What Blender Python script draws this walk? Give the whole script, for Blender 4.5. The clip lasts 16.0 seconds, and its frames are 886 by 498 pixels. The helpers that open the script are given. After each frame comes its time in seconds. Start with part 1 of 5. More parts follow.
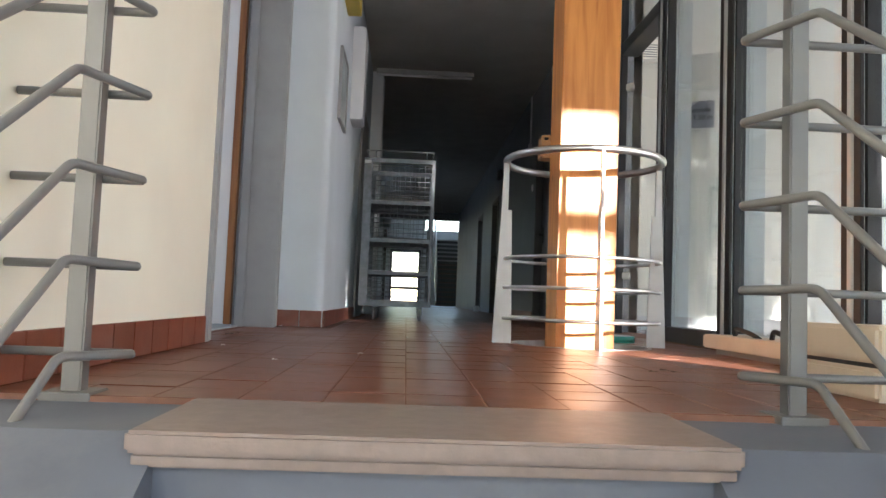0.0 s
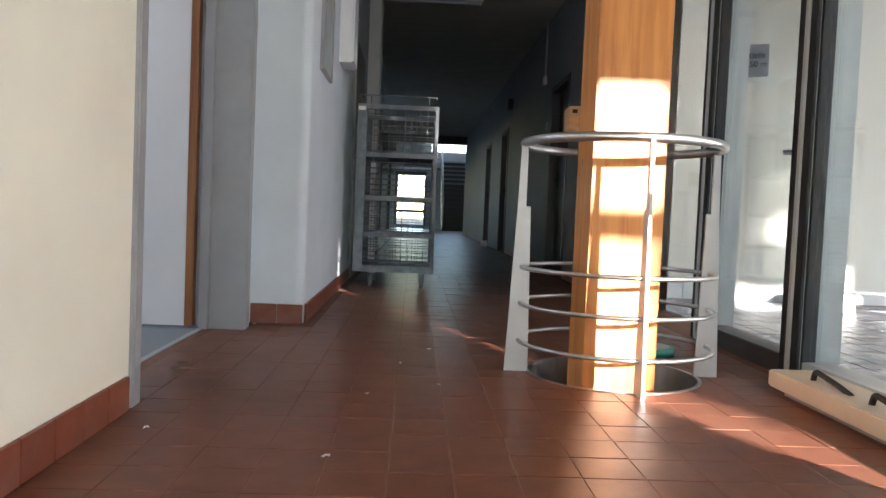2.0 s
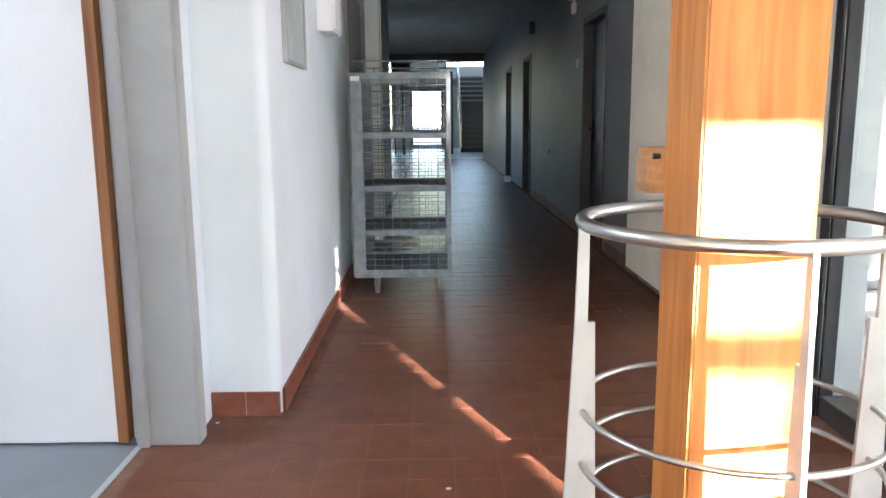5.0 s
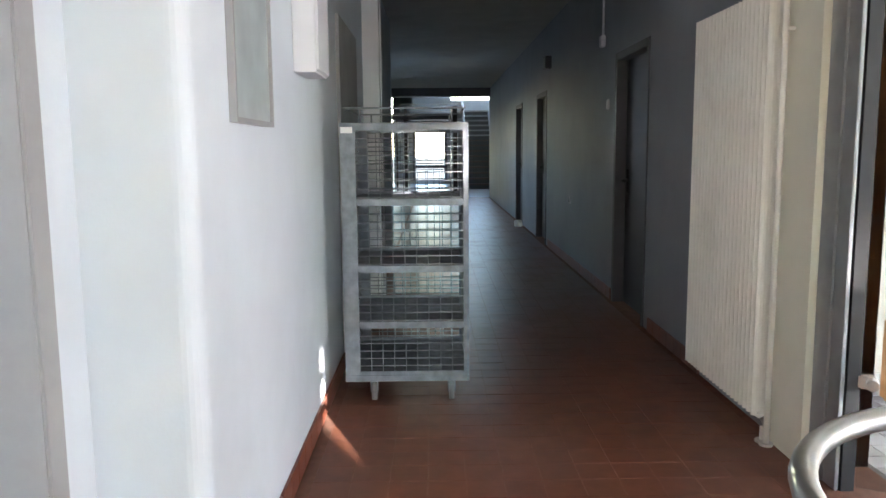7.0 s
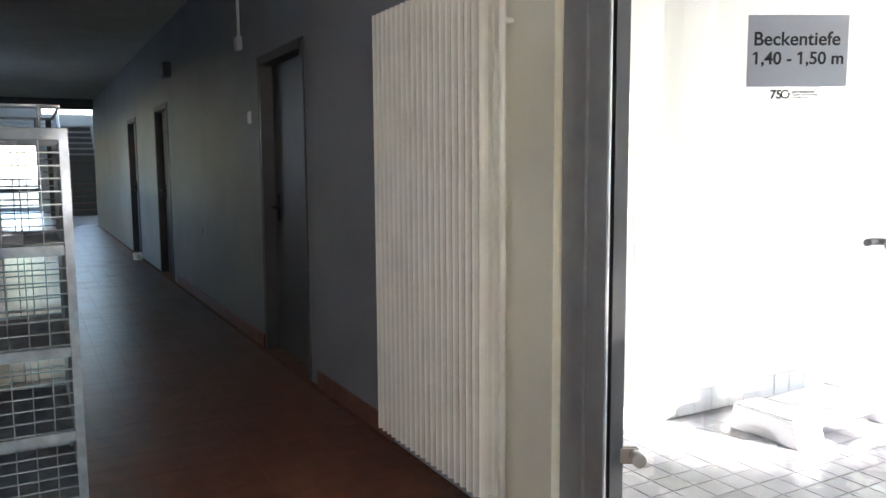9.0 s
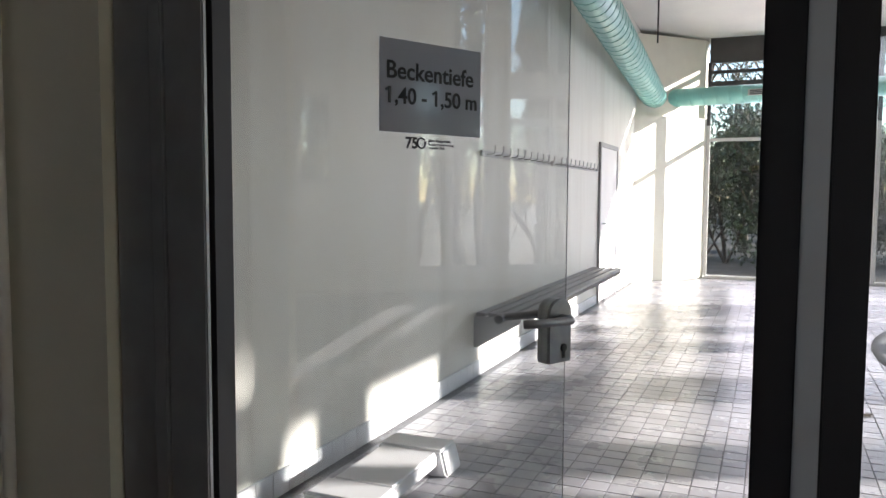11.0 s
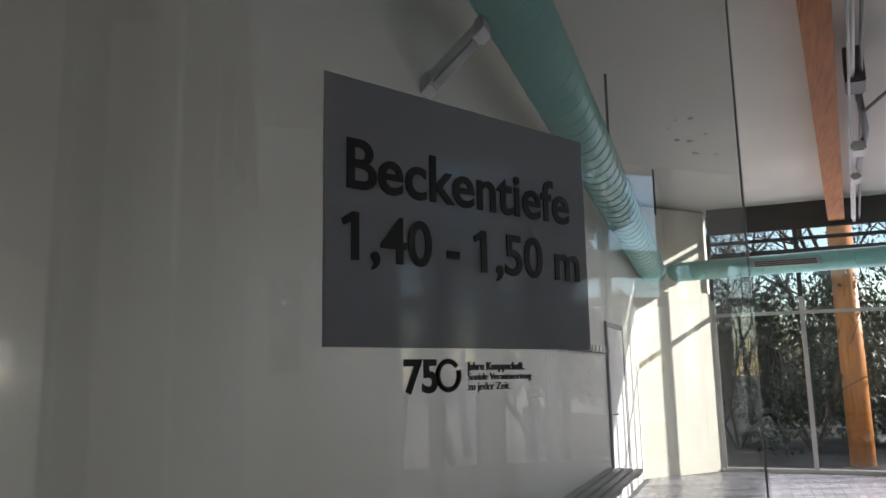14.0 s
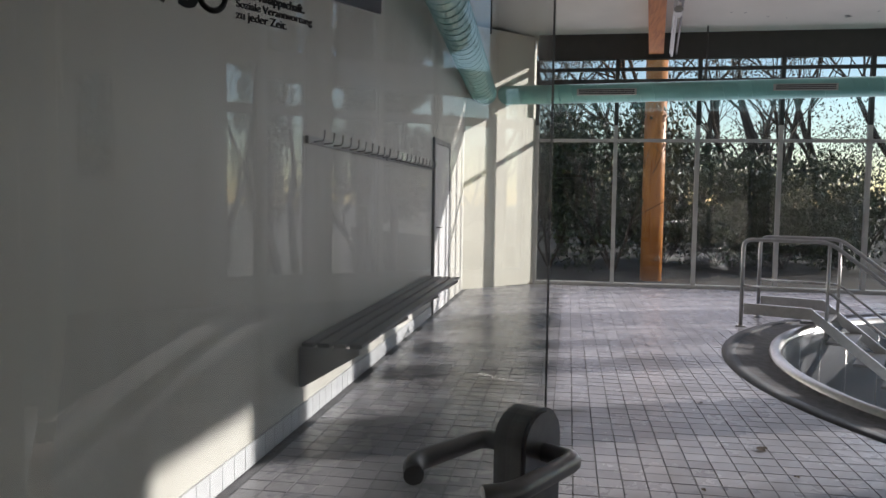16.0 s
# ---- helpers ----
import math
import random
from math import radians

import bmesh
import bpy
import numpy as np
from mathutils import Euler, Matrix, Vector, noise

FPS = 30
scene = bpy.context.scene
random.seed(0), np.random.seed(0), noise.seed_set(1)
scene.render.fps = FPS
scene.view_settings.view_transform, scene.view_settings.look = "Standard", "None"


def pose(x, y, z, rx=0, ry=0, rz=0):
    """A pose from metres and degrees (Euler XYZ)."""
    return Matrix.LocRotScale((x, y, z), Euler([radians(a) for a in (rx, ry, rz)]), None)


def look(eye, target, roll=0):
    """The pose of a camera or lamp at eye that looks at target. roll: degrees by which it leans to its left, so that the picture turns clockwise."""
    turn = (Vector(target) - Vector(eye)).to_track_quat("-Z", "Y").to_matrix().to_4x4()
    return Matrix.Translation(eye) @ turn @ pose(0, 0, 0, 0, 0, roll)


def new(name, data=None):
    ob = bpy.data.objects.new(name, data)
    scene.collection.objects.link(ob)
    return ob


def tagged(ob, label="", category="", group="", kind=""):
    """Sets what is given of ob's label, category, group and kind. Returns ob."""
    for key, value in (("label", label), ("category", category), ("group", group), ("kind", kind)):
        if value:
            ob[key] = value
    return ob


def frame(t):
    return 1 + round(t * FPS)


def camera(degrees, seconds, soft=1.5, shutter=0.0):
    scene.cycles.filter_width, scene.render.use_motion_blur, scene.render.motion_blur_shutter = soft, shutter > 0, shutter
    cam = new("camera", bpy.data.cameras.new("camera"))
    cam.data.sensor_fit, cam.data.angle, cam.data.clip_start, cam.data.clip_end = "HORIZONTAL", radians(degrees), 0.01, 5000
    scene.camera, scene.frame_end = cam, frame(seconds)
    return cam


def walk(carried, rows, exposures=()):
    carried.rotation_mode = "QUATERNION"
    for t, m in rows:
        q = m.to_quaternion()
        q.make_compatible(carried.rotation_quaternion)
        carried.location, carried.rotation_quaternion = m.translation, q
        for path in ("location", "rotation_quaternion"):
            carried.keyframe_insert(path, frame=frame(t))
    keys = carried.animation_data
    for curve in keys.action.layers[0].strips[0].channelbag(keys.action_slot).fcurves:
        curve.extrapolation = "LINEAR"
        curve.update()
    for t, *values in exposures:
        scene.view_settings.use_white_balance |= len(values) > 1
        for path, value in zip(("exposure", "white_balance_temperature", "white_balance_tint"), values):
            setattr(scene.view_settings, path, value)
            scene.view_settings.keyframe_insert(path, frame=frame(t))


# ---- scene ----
PATH = [
    (0, (0.505, 0.339, 0.189), (0.597, 2.332, 0.325), 2.2),
    (0.5, (0.529, 0.51, 0.3), (0.594, 2.506, 0.409), 2.4),
    (1, (0.519, 0.708, 0.396), (0.57, 2.707, 0.43), 2.5),
    (1.5, (0.532, 0.868, 0.482), (0.601, 2.867, 0.453), 3.5),
    (2, (0.548, 1.06, 0.597), (0.63, 3.056, 0.505), 2.4),
    (2.5, (0.545, 1.241, 0.684), (0.618, 3.234, 0.532), 1.3),
    (3, (0.566, 1.408, 0.791), (0.633, 3.394, 0.563), 1.3),
    (3.5, (0.603, 1.572, 0.895), (0.665, 3.551, 0.611), 1.1),
    (4, (0.598, 1.763, 0.97), (0.646, 3.739, 0.666), 1.6),
    (4.5, (0.586, 1.937, 1.075), (0.625, 3.91, 0.754), 0.6),
    (5, (0.6, 2.157, 1.141), (0.626, 4.128, 0.802), -0.5),
    (5.2, (0.605, 2.252, 1.197), (0.631, 4.224, 0.864), -0.5),
    (7.3, (0.545, 3.41, 1.293), (0.567, 5.394, 1.042), -0.5),
    (7.5, (0.545, 3.517, 1.29), (0.625, 5.5, 1.046), 0.1),
    (8, (0.523, 3.79, 1.299), (0.884, 5.746, 1.085), -1.0),
    (8.5, (0.543, 4.036, 1.285), (1.203, 5.912, 1.076), 0.0),
    (9, (0.591, 4.274, 1.292), (1.546, 6.018, 1.079), -0.4),
    (9.5, (0.656, 4.519, 1.343), (1.957, 6.017, 1.086), 0.5),
    (9.8, (0.663, 4.63, 1.344), (2.167, 5.923, 1.085), -2.1),
    (10, (0.708, 4.699, 1.35), (2.3, 5.879, 1.076), -1.9),
    (12.3, (1.339, 5.339, 1.398), (3.258, 5.9, 1.429), 0.5),
    (12.5, (1.421, 5.373, 1.402), (3.34, 5.934, 1.436), 0.1),
    (13, (1.655, 5.406, 1.445), (3.554, 6.025, 1.548), -0.3),
    (13.5, (1.836, 5.474, 1.473), (3.696, 6.177, 1.684), -0.5),
    (14, (1.965, 5.526, 1.496), (3.797, 6.259, 1.823), -1.1),
    (14.5, (2.028, 5.522, 1.494), (3.851, 6.253, 1.87), -0.5),
    (15, (2.023, 5.505, 1.466), (3.856, 6.213, 1.836), 1.1),
    (15.2, (2.016, 5.503, 1.447), (3.871, 6.184, 1.757), 0.3),
    (15.5, (2.036, 5.509, 1.41), (3.948, 6.078, 1.55), 0.6),
    (15.7, (2.032, 5.521, 1.389), (3.978, 5.985, 1.409), 0.6),
    (16, (2.02, 5.499, 1.356), (3.989, 5.823, 1.224), 0.8),
]
cam = camera(60.5, 16.0)
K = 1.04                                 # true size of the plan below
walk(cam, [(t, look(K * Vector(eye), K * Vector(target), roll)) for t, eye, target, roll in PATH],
     [(t, stops, 6200, 15) for t, stops in ((0.0, 3.2), (1.5, 3.15), (2.5, 3.3), (3.0, 3.75), (3.5, 3.95), (5.0, 4.35), (7.3, 4.3), (7.5, 4.35), (8.0, 4.8), (8.5, 4.75), (9.0, 4.3),
                                            (9.5, 3.3), (10.0, 2.75), (12.3, 1.0), (13.5, 0.85), (14.5, 0.95), (15.2, 0.95), (15.5, 0.75), (16.0, 0.3))])

# ---- light ----
SUN_AZ, SUN_EL = 22.0, 13.5          # degrees: from -y towards +x, above the horizon
world = bpy.data.worlds.new("sky")
scene.world = world
world.use_nodes = True
wn, wl = world.node_tree.nodes, world.node_tree.links
sky = wn.new("ShaderNodeTexSky")
sky.sky_type = "NISHITA"
sky.sun_disc = False
sky.dust_density, sky.ozone_density = 0.0, 1.2
sky.sun_elevation = radians(SUN_EL)
sky.sun_rotation = radians(180 - SUN_AZ)
wl.new(sky.outputs[0], wn["Background"].inputs[0])
wn["Background"].inputs[1].default_value = 0.15

sd = Vector((-math.sin(radians(SUN_AZ)) * math.cos(radians(SUN_EL)), math.cos(radians(SUN_AZ)) * math.cos(radians(SUN_EL)), -math.sin(radians(SUN_EL))))
sun = new("sun", bpy.data.lights.new("sun", "SUN"))
sun.data.energy, sun.data.angle, sun.data.color = 5.0, radians(0.6), (1.0, 0.93, 0.82)
sun.matrix_world = look((0, 0, 20), Vector((0, 0, 20)) + sd)


def area_lamp(name, at, to, w, h, watts, colour=(0.86, 0.93, 1.0)):
    ob = new(name, bpy.data.lights.new(name, "AREA"))
    ob.data.shape, ob.data.size, ob.data.size_y = "RECTANGLE", w, h
    ob.data.energy, ob.data.color = watts, colour
    ob.matrix_world = look(at, to)
    return ob


area_lamp("daylight_hall_east", (14.28, 1.4, 1.9), (5, 1.4, 1.5), 8.4, 3.4, 64, (1.0, 0.94, 1.0))
area_lamp("daylight_stair_hall", (0.9, -3.7, 0.9), (0.9, 0, 0.5), 2.0, 2.8, 1.5, (0.95, 0.97, 1.0))
# added fill to brighten the west wall, set in an unseen side window
area_lamp("fill_lobby_side", (2.05, -1.9, 1.2), (-5.0, -1.9, 1.2), 2.6, 2.2, 11.5, (1.0, 0.98, 0.98))
area_lamp("daylight_corridor_side", (-1.28, 17.6, 1.7), (3, 17.6, 1.3), 1.2, 1.1, 0.2, (0.5, 0.78, 1.0))
area_lamp("daylight_corridor_end", (0.5, 31.6, 1.6), (0.5, 20, 1.0), 1.6, 2.2, 0.16)
area_lamp("daylight_far_landing", (2.2, 31.9, 3.75), (2.0, 28.5, 1.6), 2.0, 1.2, 1.5)
# added fill inside the windowless side room, shining out through its doorway
area_lamp("fill_side_room", (-3.0, 4.0, 2.4), (-1.0, 4.2, 0.5), 1.6, 1.4, 6.5)


# ---- materials ----
def material(name, colour, rough=0.5, metal=0.0, vary=0.12, scale=6.0, bump=0.1, bump_scale=60.0, rand=0.0, dirt=None, dirt_amount=0.0, dirt_scale=1.5, stretch=None, spec=0.5):
    m = bpy.data.materials.new(name)
    m.use_nodes = True
    n, l = m.node_tree.nodes, m.node_tree.links
    b = n["Principled BSDF"]
    b.inputs["Roughness"].default_value, b.inputs["Metallic"].default_value = rough, metal
    b.inputs["Specular IOR Level"].default_value = spec
    geo = n.new("ShaderNodeNewGeometry")
    vec = geo.outputs["Position"]
    if stretch:
        mp = n.new("ShaderNodeMapping")
        mp.inputs["Scale"].default_value = stretch
        l.new(vec, mp.inputs["Vector"])
        vec = mp.outputs["Vector"]
    t1 = n.new("ShaderNodeTexNoise")
    t1.inputs["Scale"].default_value, t1.inputs["Detail"].default_value = scale, 6
    t2 = n.new("ShaderNodeTexNoise")
    t2.inputs["Scale"].default_value, t2.inputs["Detail"].default_value = bump_scale, 4
    l.new(vec, t1.inputs["Vector"]), l.new(vec, t2.inputs["Vector"])
    mix = n.new("ShaderNodeMix")
    mix.data_type = "RGBA"
    mix.inputs["A"].default_value = (*[c * (1 - vary) for c in colour], 1)
    mix.inputs["B"].default_value = (*[min(1, c * (1 + vary)) for c in colour], 1)
    ramp = n.new("ShaderNodeMapRange")
    ramp.inputs["From Min"].default_value, ramp.inputs["From Max"].default_value = 0.3, 0.7
    l.new(t1.outputs["Fac"], ramp.inputs["Value"])
    l.new(ramp.outputs["Result"], mix.inputs["Factor"])
    out = mix.outputs["Result"]
    if dirt:
        t3 = n.new("ShaderNodeTexNoise")
        t3.inputs["Scale"].default_value, t3.inputs["Detail"].default_value, t3.inputs["Roughness"].default_value = dirt_scale, 8, 0.65
        l.new(vec, t3.inputs["Vector"])
        r3 = n.new("ShaderNodeMapRange")
        r3.inputs["From Min"].default_value, r3.inputs["From Max"].default_value, r3.inputs["To Max"].default_value = 0.5, 0.75, dirt_amount
        l.new(t3.outputs["Fac"], r3.inputs["Value"])
        m3 = n.new("ShaderNodeMix")
        m3.data_type = "RGBA"
        m3.inputs["B"].default_value = (*dirt, 1)
        l.new(out, m3.inputs["A"]), l.new(r3.outputs["Result"], m3.inputs["Factor"])
        out = m3.outputs["Result"]
        rr = n.new("ShaderNodeMapRange")
        rr.inputs["To Min"].default_value, rr.inputs["To Max"].default_value = rough, min(1, rough + 0.3)
        l.new(r3.outputs["Result"], rr.inputs["Value"]), l.new(rr.outputs["Result"], b.inputs["Roughness"])
    if rand:
        info = n.new("ShaderNodeObjectInfo")
        add = n.new("ShaderNodeMath")
        add.operation = "ADD"
        l.new(info.outputs["Random"], add.inputs[0]), l.new(geo.outputs["Random Per Island"], add.inputs[1])
        fr = n.new("ShaderNodeMath")
        fr.operation = "FRACT"
        l.new(add.outputs[0], fr.inputs[0])
        rm = n.new("ShaderNodeMapRange")
        rm.inputs["To Min"].default_value, rm.inputs["To Max"].default_value = 1 - rand, 1 + rand
        l.new(fr.outputs[0], rm.inputs["Value"])
        hs = n.new("ShaderNodeHueSaturation")
        l.new(out, hs.inputs["Color"]), l.new(rm.outputs["Result"], hs.inputs["Value"])
        out = hs.outputs["Color"]
    l.new(out, b.inputs["Base Color"])
    if bump:
        bp = n.new("ShaderNodeBump")
        bp.inputs["Strength"].default_value, bp.inputs["Distance"].default_value = bump, 0.004
        l.new(t2.outputs["Fac"], bp.inputs["Height"]), l.new(bp.outputs["Normal"], b.inputs["Normal"])
    return m


def clear_glass(name, tint=(0.97, 0.98, 0.975)):
    m = bpy.data.materials.new(name)
    m.use_nodes = True
    n, l = m.node_tree.nodes, m.node_tree.links
    n.remove(n["Principled BSDF"])
    t, g, f, x = n.new("ShaderNodeBsdfTransparent"), n.new("ShaderNodeBsdfGlossy"), n.new("ShaderNodeLayerWeight"), n.new("ShaderNodeMixShader")
    t.inputs["Color"].default_value = (*tint, 1)
    g.inputs["Roughness"].default_value = 0.0
    f.inputs["Blend"].default_value = 0.5
    pw, ma = n.new("ShaderNodeMath"), n.new("ShaderNodeMath")
    pw.operation, pw.inputs[1].default_value = "POWER", 4.5
    ma.operation, ma.inputs[1].default_value, ma.inputs[2].default_value = "MULTIPLY_ADD", 0.85, 0.075
    l.new(f.outputs["Facing"], pw.inputs[0]), l.new(pw.outputs[0], ma.inputs[0])
    l.new(ma.outputs[0], x.inputs[0]), l.new(t.outputs[0], x.inputs[1]), l.new(g.outputs[0], x.inputs[2])
    l.new(x.outputs[0], n["Material Output"].inputs["Surface"])
    return m


def wood_material(name, colour, dark, axis_scale=(9, 9, 0.7), rough=0.42):
    m = bpy.data.materials.new(name)
    m.use_nodes = True
    n, l = m.node_tree.nodes, m.node_tree.links
    b = n["Principled BSDF"]
    b.inputs["Roughness"].default_value = rough
    geo, mp = n.new("ShaderNodeNewGeometry"), n.new("ShaderNodeMapping")
    mp.inputs["Scale"].default_value = axis_scale
    l.new(geo.outputs["Position"], mp.inputs["Vector"])
    t = n.new("ShaderNodeTexNoise")
    t.inputs["Scale"].default_value, t.inputs["Detail"].default_value, t.inputs["Distortion"].default_value = 3.0, 8, 0.6
    l.new(mp.outputs["Vector"], t.inputs["Vector"])
    r = n.new("ShaderNodeValToRGB")
    r.color_ramp.elements[0].position, r.color_ramp.elements[0].color = 0.32, (*dark, 1)
    r.color_ramp.elements[1].position, r.color_ramp.elements[1].color = 0.6, (*colour, 1)
    l.new(t.outputs["Fac"], r.inputs["Fac"])
    v = n.new("ShaderNodeTexVoronoi")
    v.inputs["Scale"].default_value = 4.2
    mp2 = n.new("ShaderNodeMapping")
    mp2.inputs["Scale"].default_value = (1.4, 1.4, 0.8) if axis_scale[2] < 1 else (0.8, 1.4, 1.4)
    l.new(geo.outputs["Position"], mp2.inputs["Vector"]), l.new(mp2.outputs["Vector"], v.inputs["Vector"])
    k = n.new("ShaderNodeMapRange")
    k.inputs["From Min"].default_value, k.inputs["From Max"].default_value = 0.05, 0.075
    k.inputs["To Min"].default_value, k.inputs["To Max"].default_value = 0.75, 0.0
    l.new(v.outputs["Distance"], k.inputs["Value"])
    x = n.new("ShaderNodeMix")
    x.data_type = "RGBA"
    x.inputs["B"].default_value = (0.16, 0.05, 0.015, 1)
    l.new(r.outputs["Color"], x.inputs["A"]), l.new(k.outputs["Result"], x.inputs["Factor"])
    l.new(x.outputs["Result"], b.inputs["Base Color"])
    bp = n.new("ShaderNodeBump")
    bp.inputs["Strength"].default_value, bp.inputs["Distance"].default_value = 0.12, 0.003
    l.new(t.outputs["Fac"], bp.inputs["Height"]), l.new(bp.outputs["Normal"], b.inputs["Normal"])
    return m


CREAM = material("cream_paint", (0.80, 0.77, 0.64), 0.75, vary=0.04, scale=2.5, bump=0.15, bump_scale=90, dirt=(0.55, 0.50, 0.40), dirt_amount=0.18, dirt_scale=1.1)
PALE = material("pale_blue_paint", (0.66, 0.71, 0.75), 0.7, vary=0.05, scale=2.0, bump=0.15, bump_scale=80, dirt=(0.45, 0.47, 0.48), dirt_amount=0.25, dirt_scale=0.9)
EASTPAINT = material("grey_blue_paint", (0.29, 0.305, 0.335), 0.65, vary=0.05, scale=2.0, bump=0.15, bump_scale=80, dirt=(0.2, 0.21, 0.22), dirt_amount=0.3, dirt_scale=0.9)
PIERPAINT = material("pier_paint", (0.80, 0.78, 0.67), 0.6, vary=0.04, scale=2, bump=0.12, bump_scale=70, dirt=(0.55, 0.5, 0.4), dirt_amount=0.25, dirt_scale=1.4)
HALLWALL = material("hall_wall_paint", (0.71, 0.70, 0.645), 0.42, vary=0.04, scale=1.2, bump=0.12, bump_scale=70, dirt=(0.48, 0.45, 0.38), dirt_amount=0.45, dirt_scale=1.1, stretch=(1.4, 1.4, 0.18))
HALLCEIL = material("hall_ceiling_paint", (0.76, 0.74, 0.69), 0.85, vary=0.04, scale=2, bump=0.2, bump_scale=50, dirt=(0.45, 0.42, 0.36), dirt_amount=0.3, dirt_scale=0.5)
CEIL = material("ceiling_paint", (0.62, 0.60, 0.55), 0.85, vary=0.05, scale=3, bump=0.2, bump_scale=50, dirt=(0.35, 0.32, 0.28), dirt_amount=0.35, dirt_scale=0.6)
BLUEGREY = material("blue_grey_paint", (0.105, 0.12, 0.15), 0.6, vary=0.08, scale=4, bump=0.1, dirt=(0.25, 0.24, 0.24), dirt_amount=0.5, dirt_scale=2.5)
TILE = material("quarry_tile", (0.165, 0.062, 0.036), 0.36, vary=0.16, scale=9, bump=0.1, bump_scale=45, rand=0.05, dirt=(0.18, 0.105, 0.078), dirt_amount=0.45, dirt_scale=2.2, spec=0.25)
SKIRT = material("skirting_tile", (0.20, 0.058, 0.032), 0.35, vary=0.15, scale=12, bump=0.1, rand=0.12, dirt=(0.33, 0.24, 0.2), dirt_amount=0.35, dirt_scale=4)
GROUT = material("grout", (0.20, 0.10, 0.066), 0.85, vary=0.2, scale=14, bump=0.3)
PALEGROUT = material("pale_grout", (0.22, 0.22, 0.23), 0.85, vary=0.2, scale=14, bump=0.3)
POOLTILE = material("pool_deck_tile", (0.39, 0.385, 0.415), 0.27, vary=0.07, scale=5, bump=0.12, bump_scale=90, rand=0.17, dirt=(0.30, 0.28, 0.26), dirt_amount=0.5, dirt_scale=1.3)
WHITETILE = material("white_tile", (0.74, 0.76, 0.78), 0.25, vary=0.04, scale=5, bump=0.05, rand=0.04)
STONE = material("step_stone", (0.19, 0.148, 0.13), 0.45, vary=0.12, scale=30, bump=0.12, bump_scale=120, dirt=(0.22, 0.16, 0.13), dirt_amount=0.4, dirt_scale=3)
GREYFRAME = material("grey_steel_frame", (0.34, 0.34, 0.34), 0.5, vary=0.06, scale=5, bump=0.05, dirt=(0.22, 0.2, 0.19), dirt_amount=0.3, dirt_scale=3)
ALU = material("grey_aluminium", (0.50, 0.53, 0.54), 0.42, 0.15, vary=0.06, scale=12, bump=0.04, dirt=(0.36, 0.37, 0.37), dirt_amount=0.3, dirt_scale=3)
# the screen's aluminium with the unlit jamb's shade put into its colour
SHADEDJAMB = material("shaded_jamb_aluminium", (0.33, 0.335, 0.34), 0.4, 0.4, vary=0.08, scale=12, bump=0.04)
RUBBER = material("black_rubber", (0.018, 0.018, 0.02), 0.6, vary=0.1, bump=0.05)
STEEL = material("brushed_steel", (0.57, 0.565, 0.555), 0.3, 1.0, vary=0.08, scale=20, bump=0.05, bump_scale=150)
GREYPAINT = material("grey_lacquer", (0.15, 0.152, 0.15), 0.42, 0.15, vary=0.08, scale=10, bump=0.06, dirt=(0.2, 0.18, 0.16), dirt_amount=0.4, dirt_scale=6)
LIGHTPAINT = material("light_grey_lacquer", (0.46, 0.46, 0.46), 0.4, 0.1, vary=0.06, scale=10, bump=0.05, dirt=(0.35, 0.33, 0.3), dirt_amount=0.3, dirt_scale=6)
GALV = material("galvanised_steel", (0.21, 0.23, 0.26), 0.6, 0.45, vary=0.25, scale=18, bump=0.1, bump_scale=80, dirt=(0.25, 0.25, 0.25), dirt_amount=0.5, dirt_scale=5)
WIRE = material("zinc_wire", (0.27, 0.285, 0.30), 0.5, 0.45, vary=0.2, scale=30, bump=0.0)
WHITEPAINT = material("white_lacquer", (0.78, 0.78, 0.79), 0.4, vary=0.03, scale=2, bump=0.04, dirt=(0.6, 0.58, 0.55), dirt_amount=0.2, dirt_scale=1.5)
BROWNEDGE = wood_material("brown_edge", (0.36, 0.16, 0.06), (0.22, 0.08, 0.03))
RADIATOR = material("radiator_enamel", (0.85, 0.83, 0.76), 0.35, vary=0.03, scale=5, bump=0.03, dirt=(0.5, 0.46, 0.4), dirt_amount=0.25, dirt_scale=3)
GLULAM = wood_material("glulam_wood", (0.66, 0.27, 0.065), (0.50, 0.17, 0.035))
GLULAM_X = wood_material("glulam_beam", (0.52, 0.19, 0.045), (0.36, 0.11, 0.022), (0.7, 9, 9), 0.65)
CRATEWOOD = wood_material("crate_wood", (0.50, 0.27, 0.12), (0.36, 0.17, 0.06), (4, 0.7, 9))
BEIGE = material("beige_plastic", (0.62, 0.53, 0.41), 0.45, vary=0.05, scale=6, bump=0.04, dirt=(0.4, 0.33, 0.25), dirt_amount=0.4, dirt_scale=5)
DARKFRAME = material("dark_window_frame", (0.055, 0.05, 0.048), 0.45, vary=0.1, bump=0.04)
WINFRAME = material("window_aluminium", (0.55, 0.54, 0.52), 0.4, 0.2, vary=0.05, bump=0.03)
TURQ = material("turquoise_duct", (0.24, 0.53, 0.50), 0.3, 0.1, vary=0.07, scale=3, bump=0.05, dirt=(0.3, 0.42, 0.4), dirt_amount=0.3, dirt_scale=2)
GREENPLASTIC = material("green_plastic", (0.05, 0.36, 0.28), 0.4, vary=0.06, bump=0.03)
WHITEPLASTIC = material("white_plastic", (0.76, 0.76, 0.78), 0.4, vary=0.03, bump=0.03)
GREYPLASTIC = material("grey_plastic", (0.27, 0.27, 0.27), 0.45, vary=0.05, bump=0.03)
BENCHGREY = material("bench_slat_grey", (0.30, 0.30, 0.30), 0.45, vary=0.08, scale=8, bump=0.05)
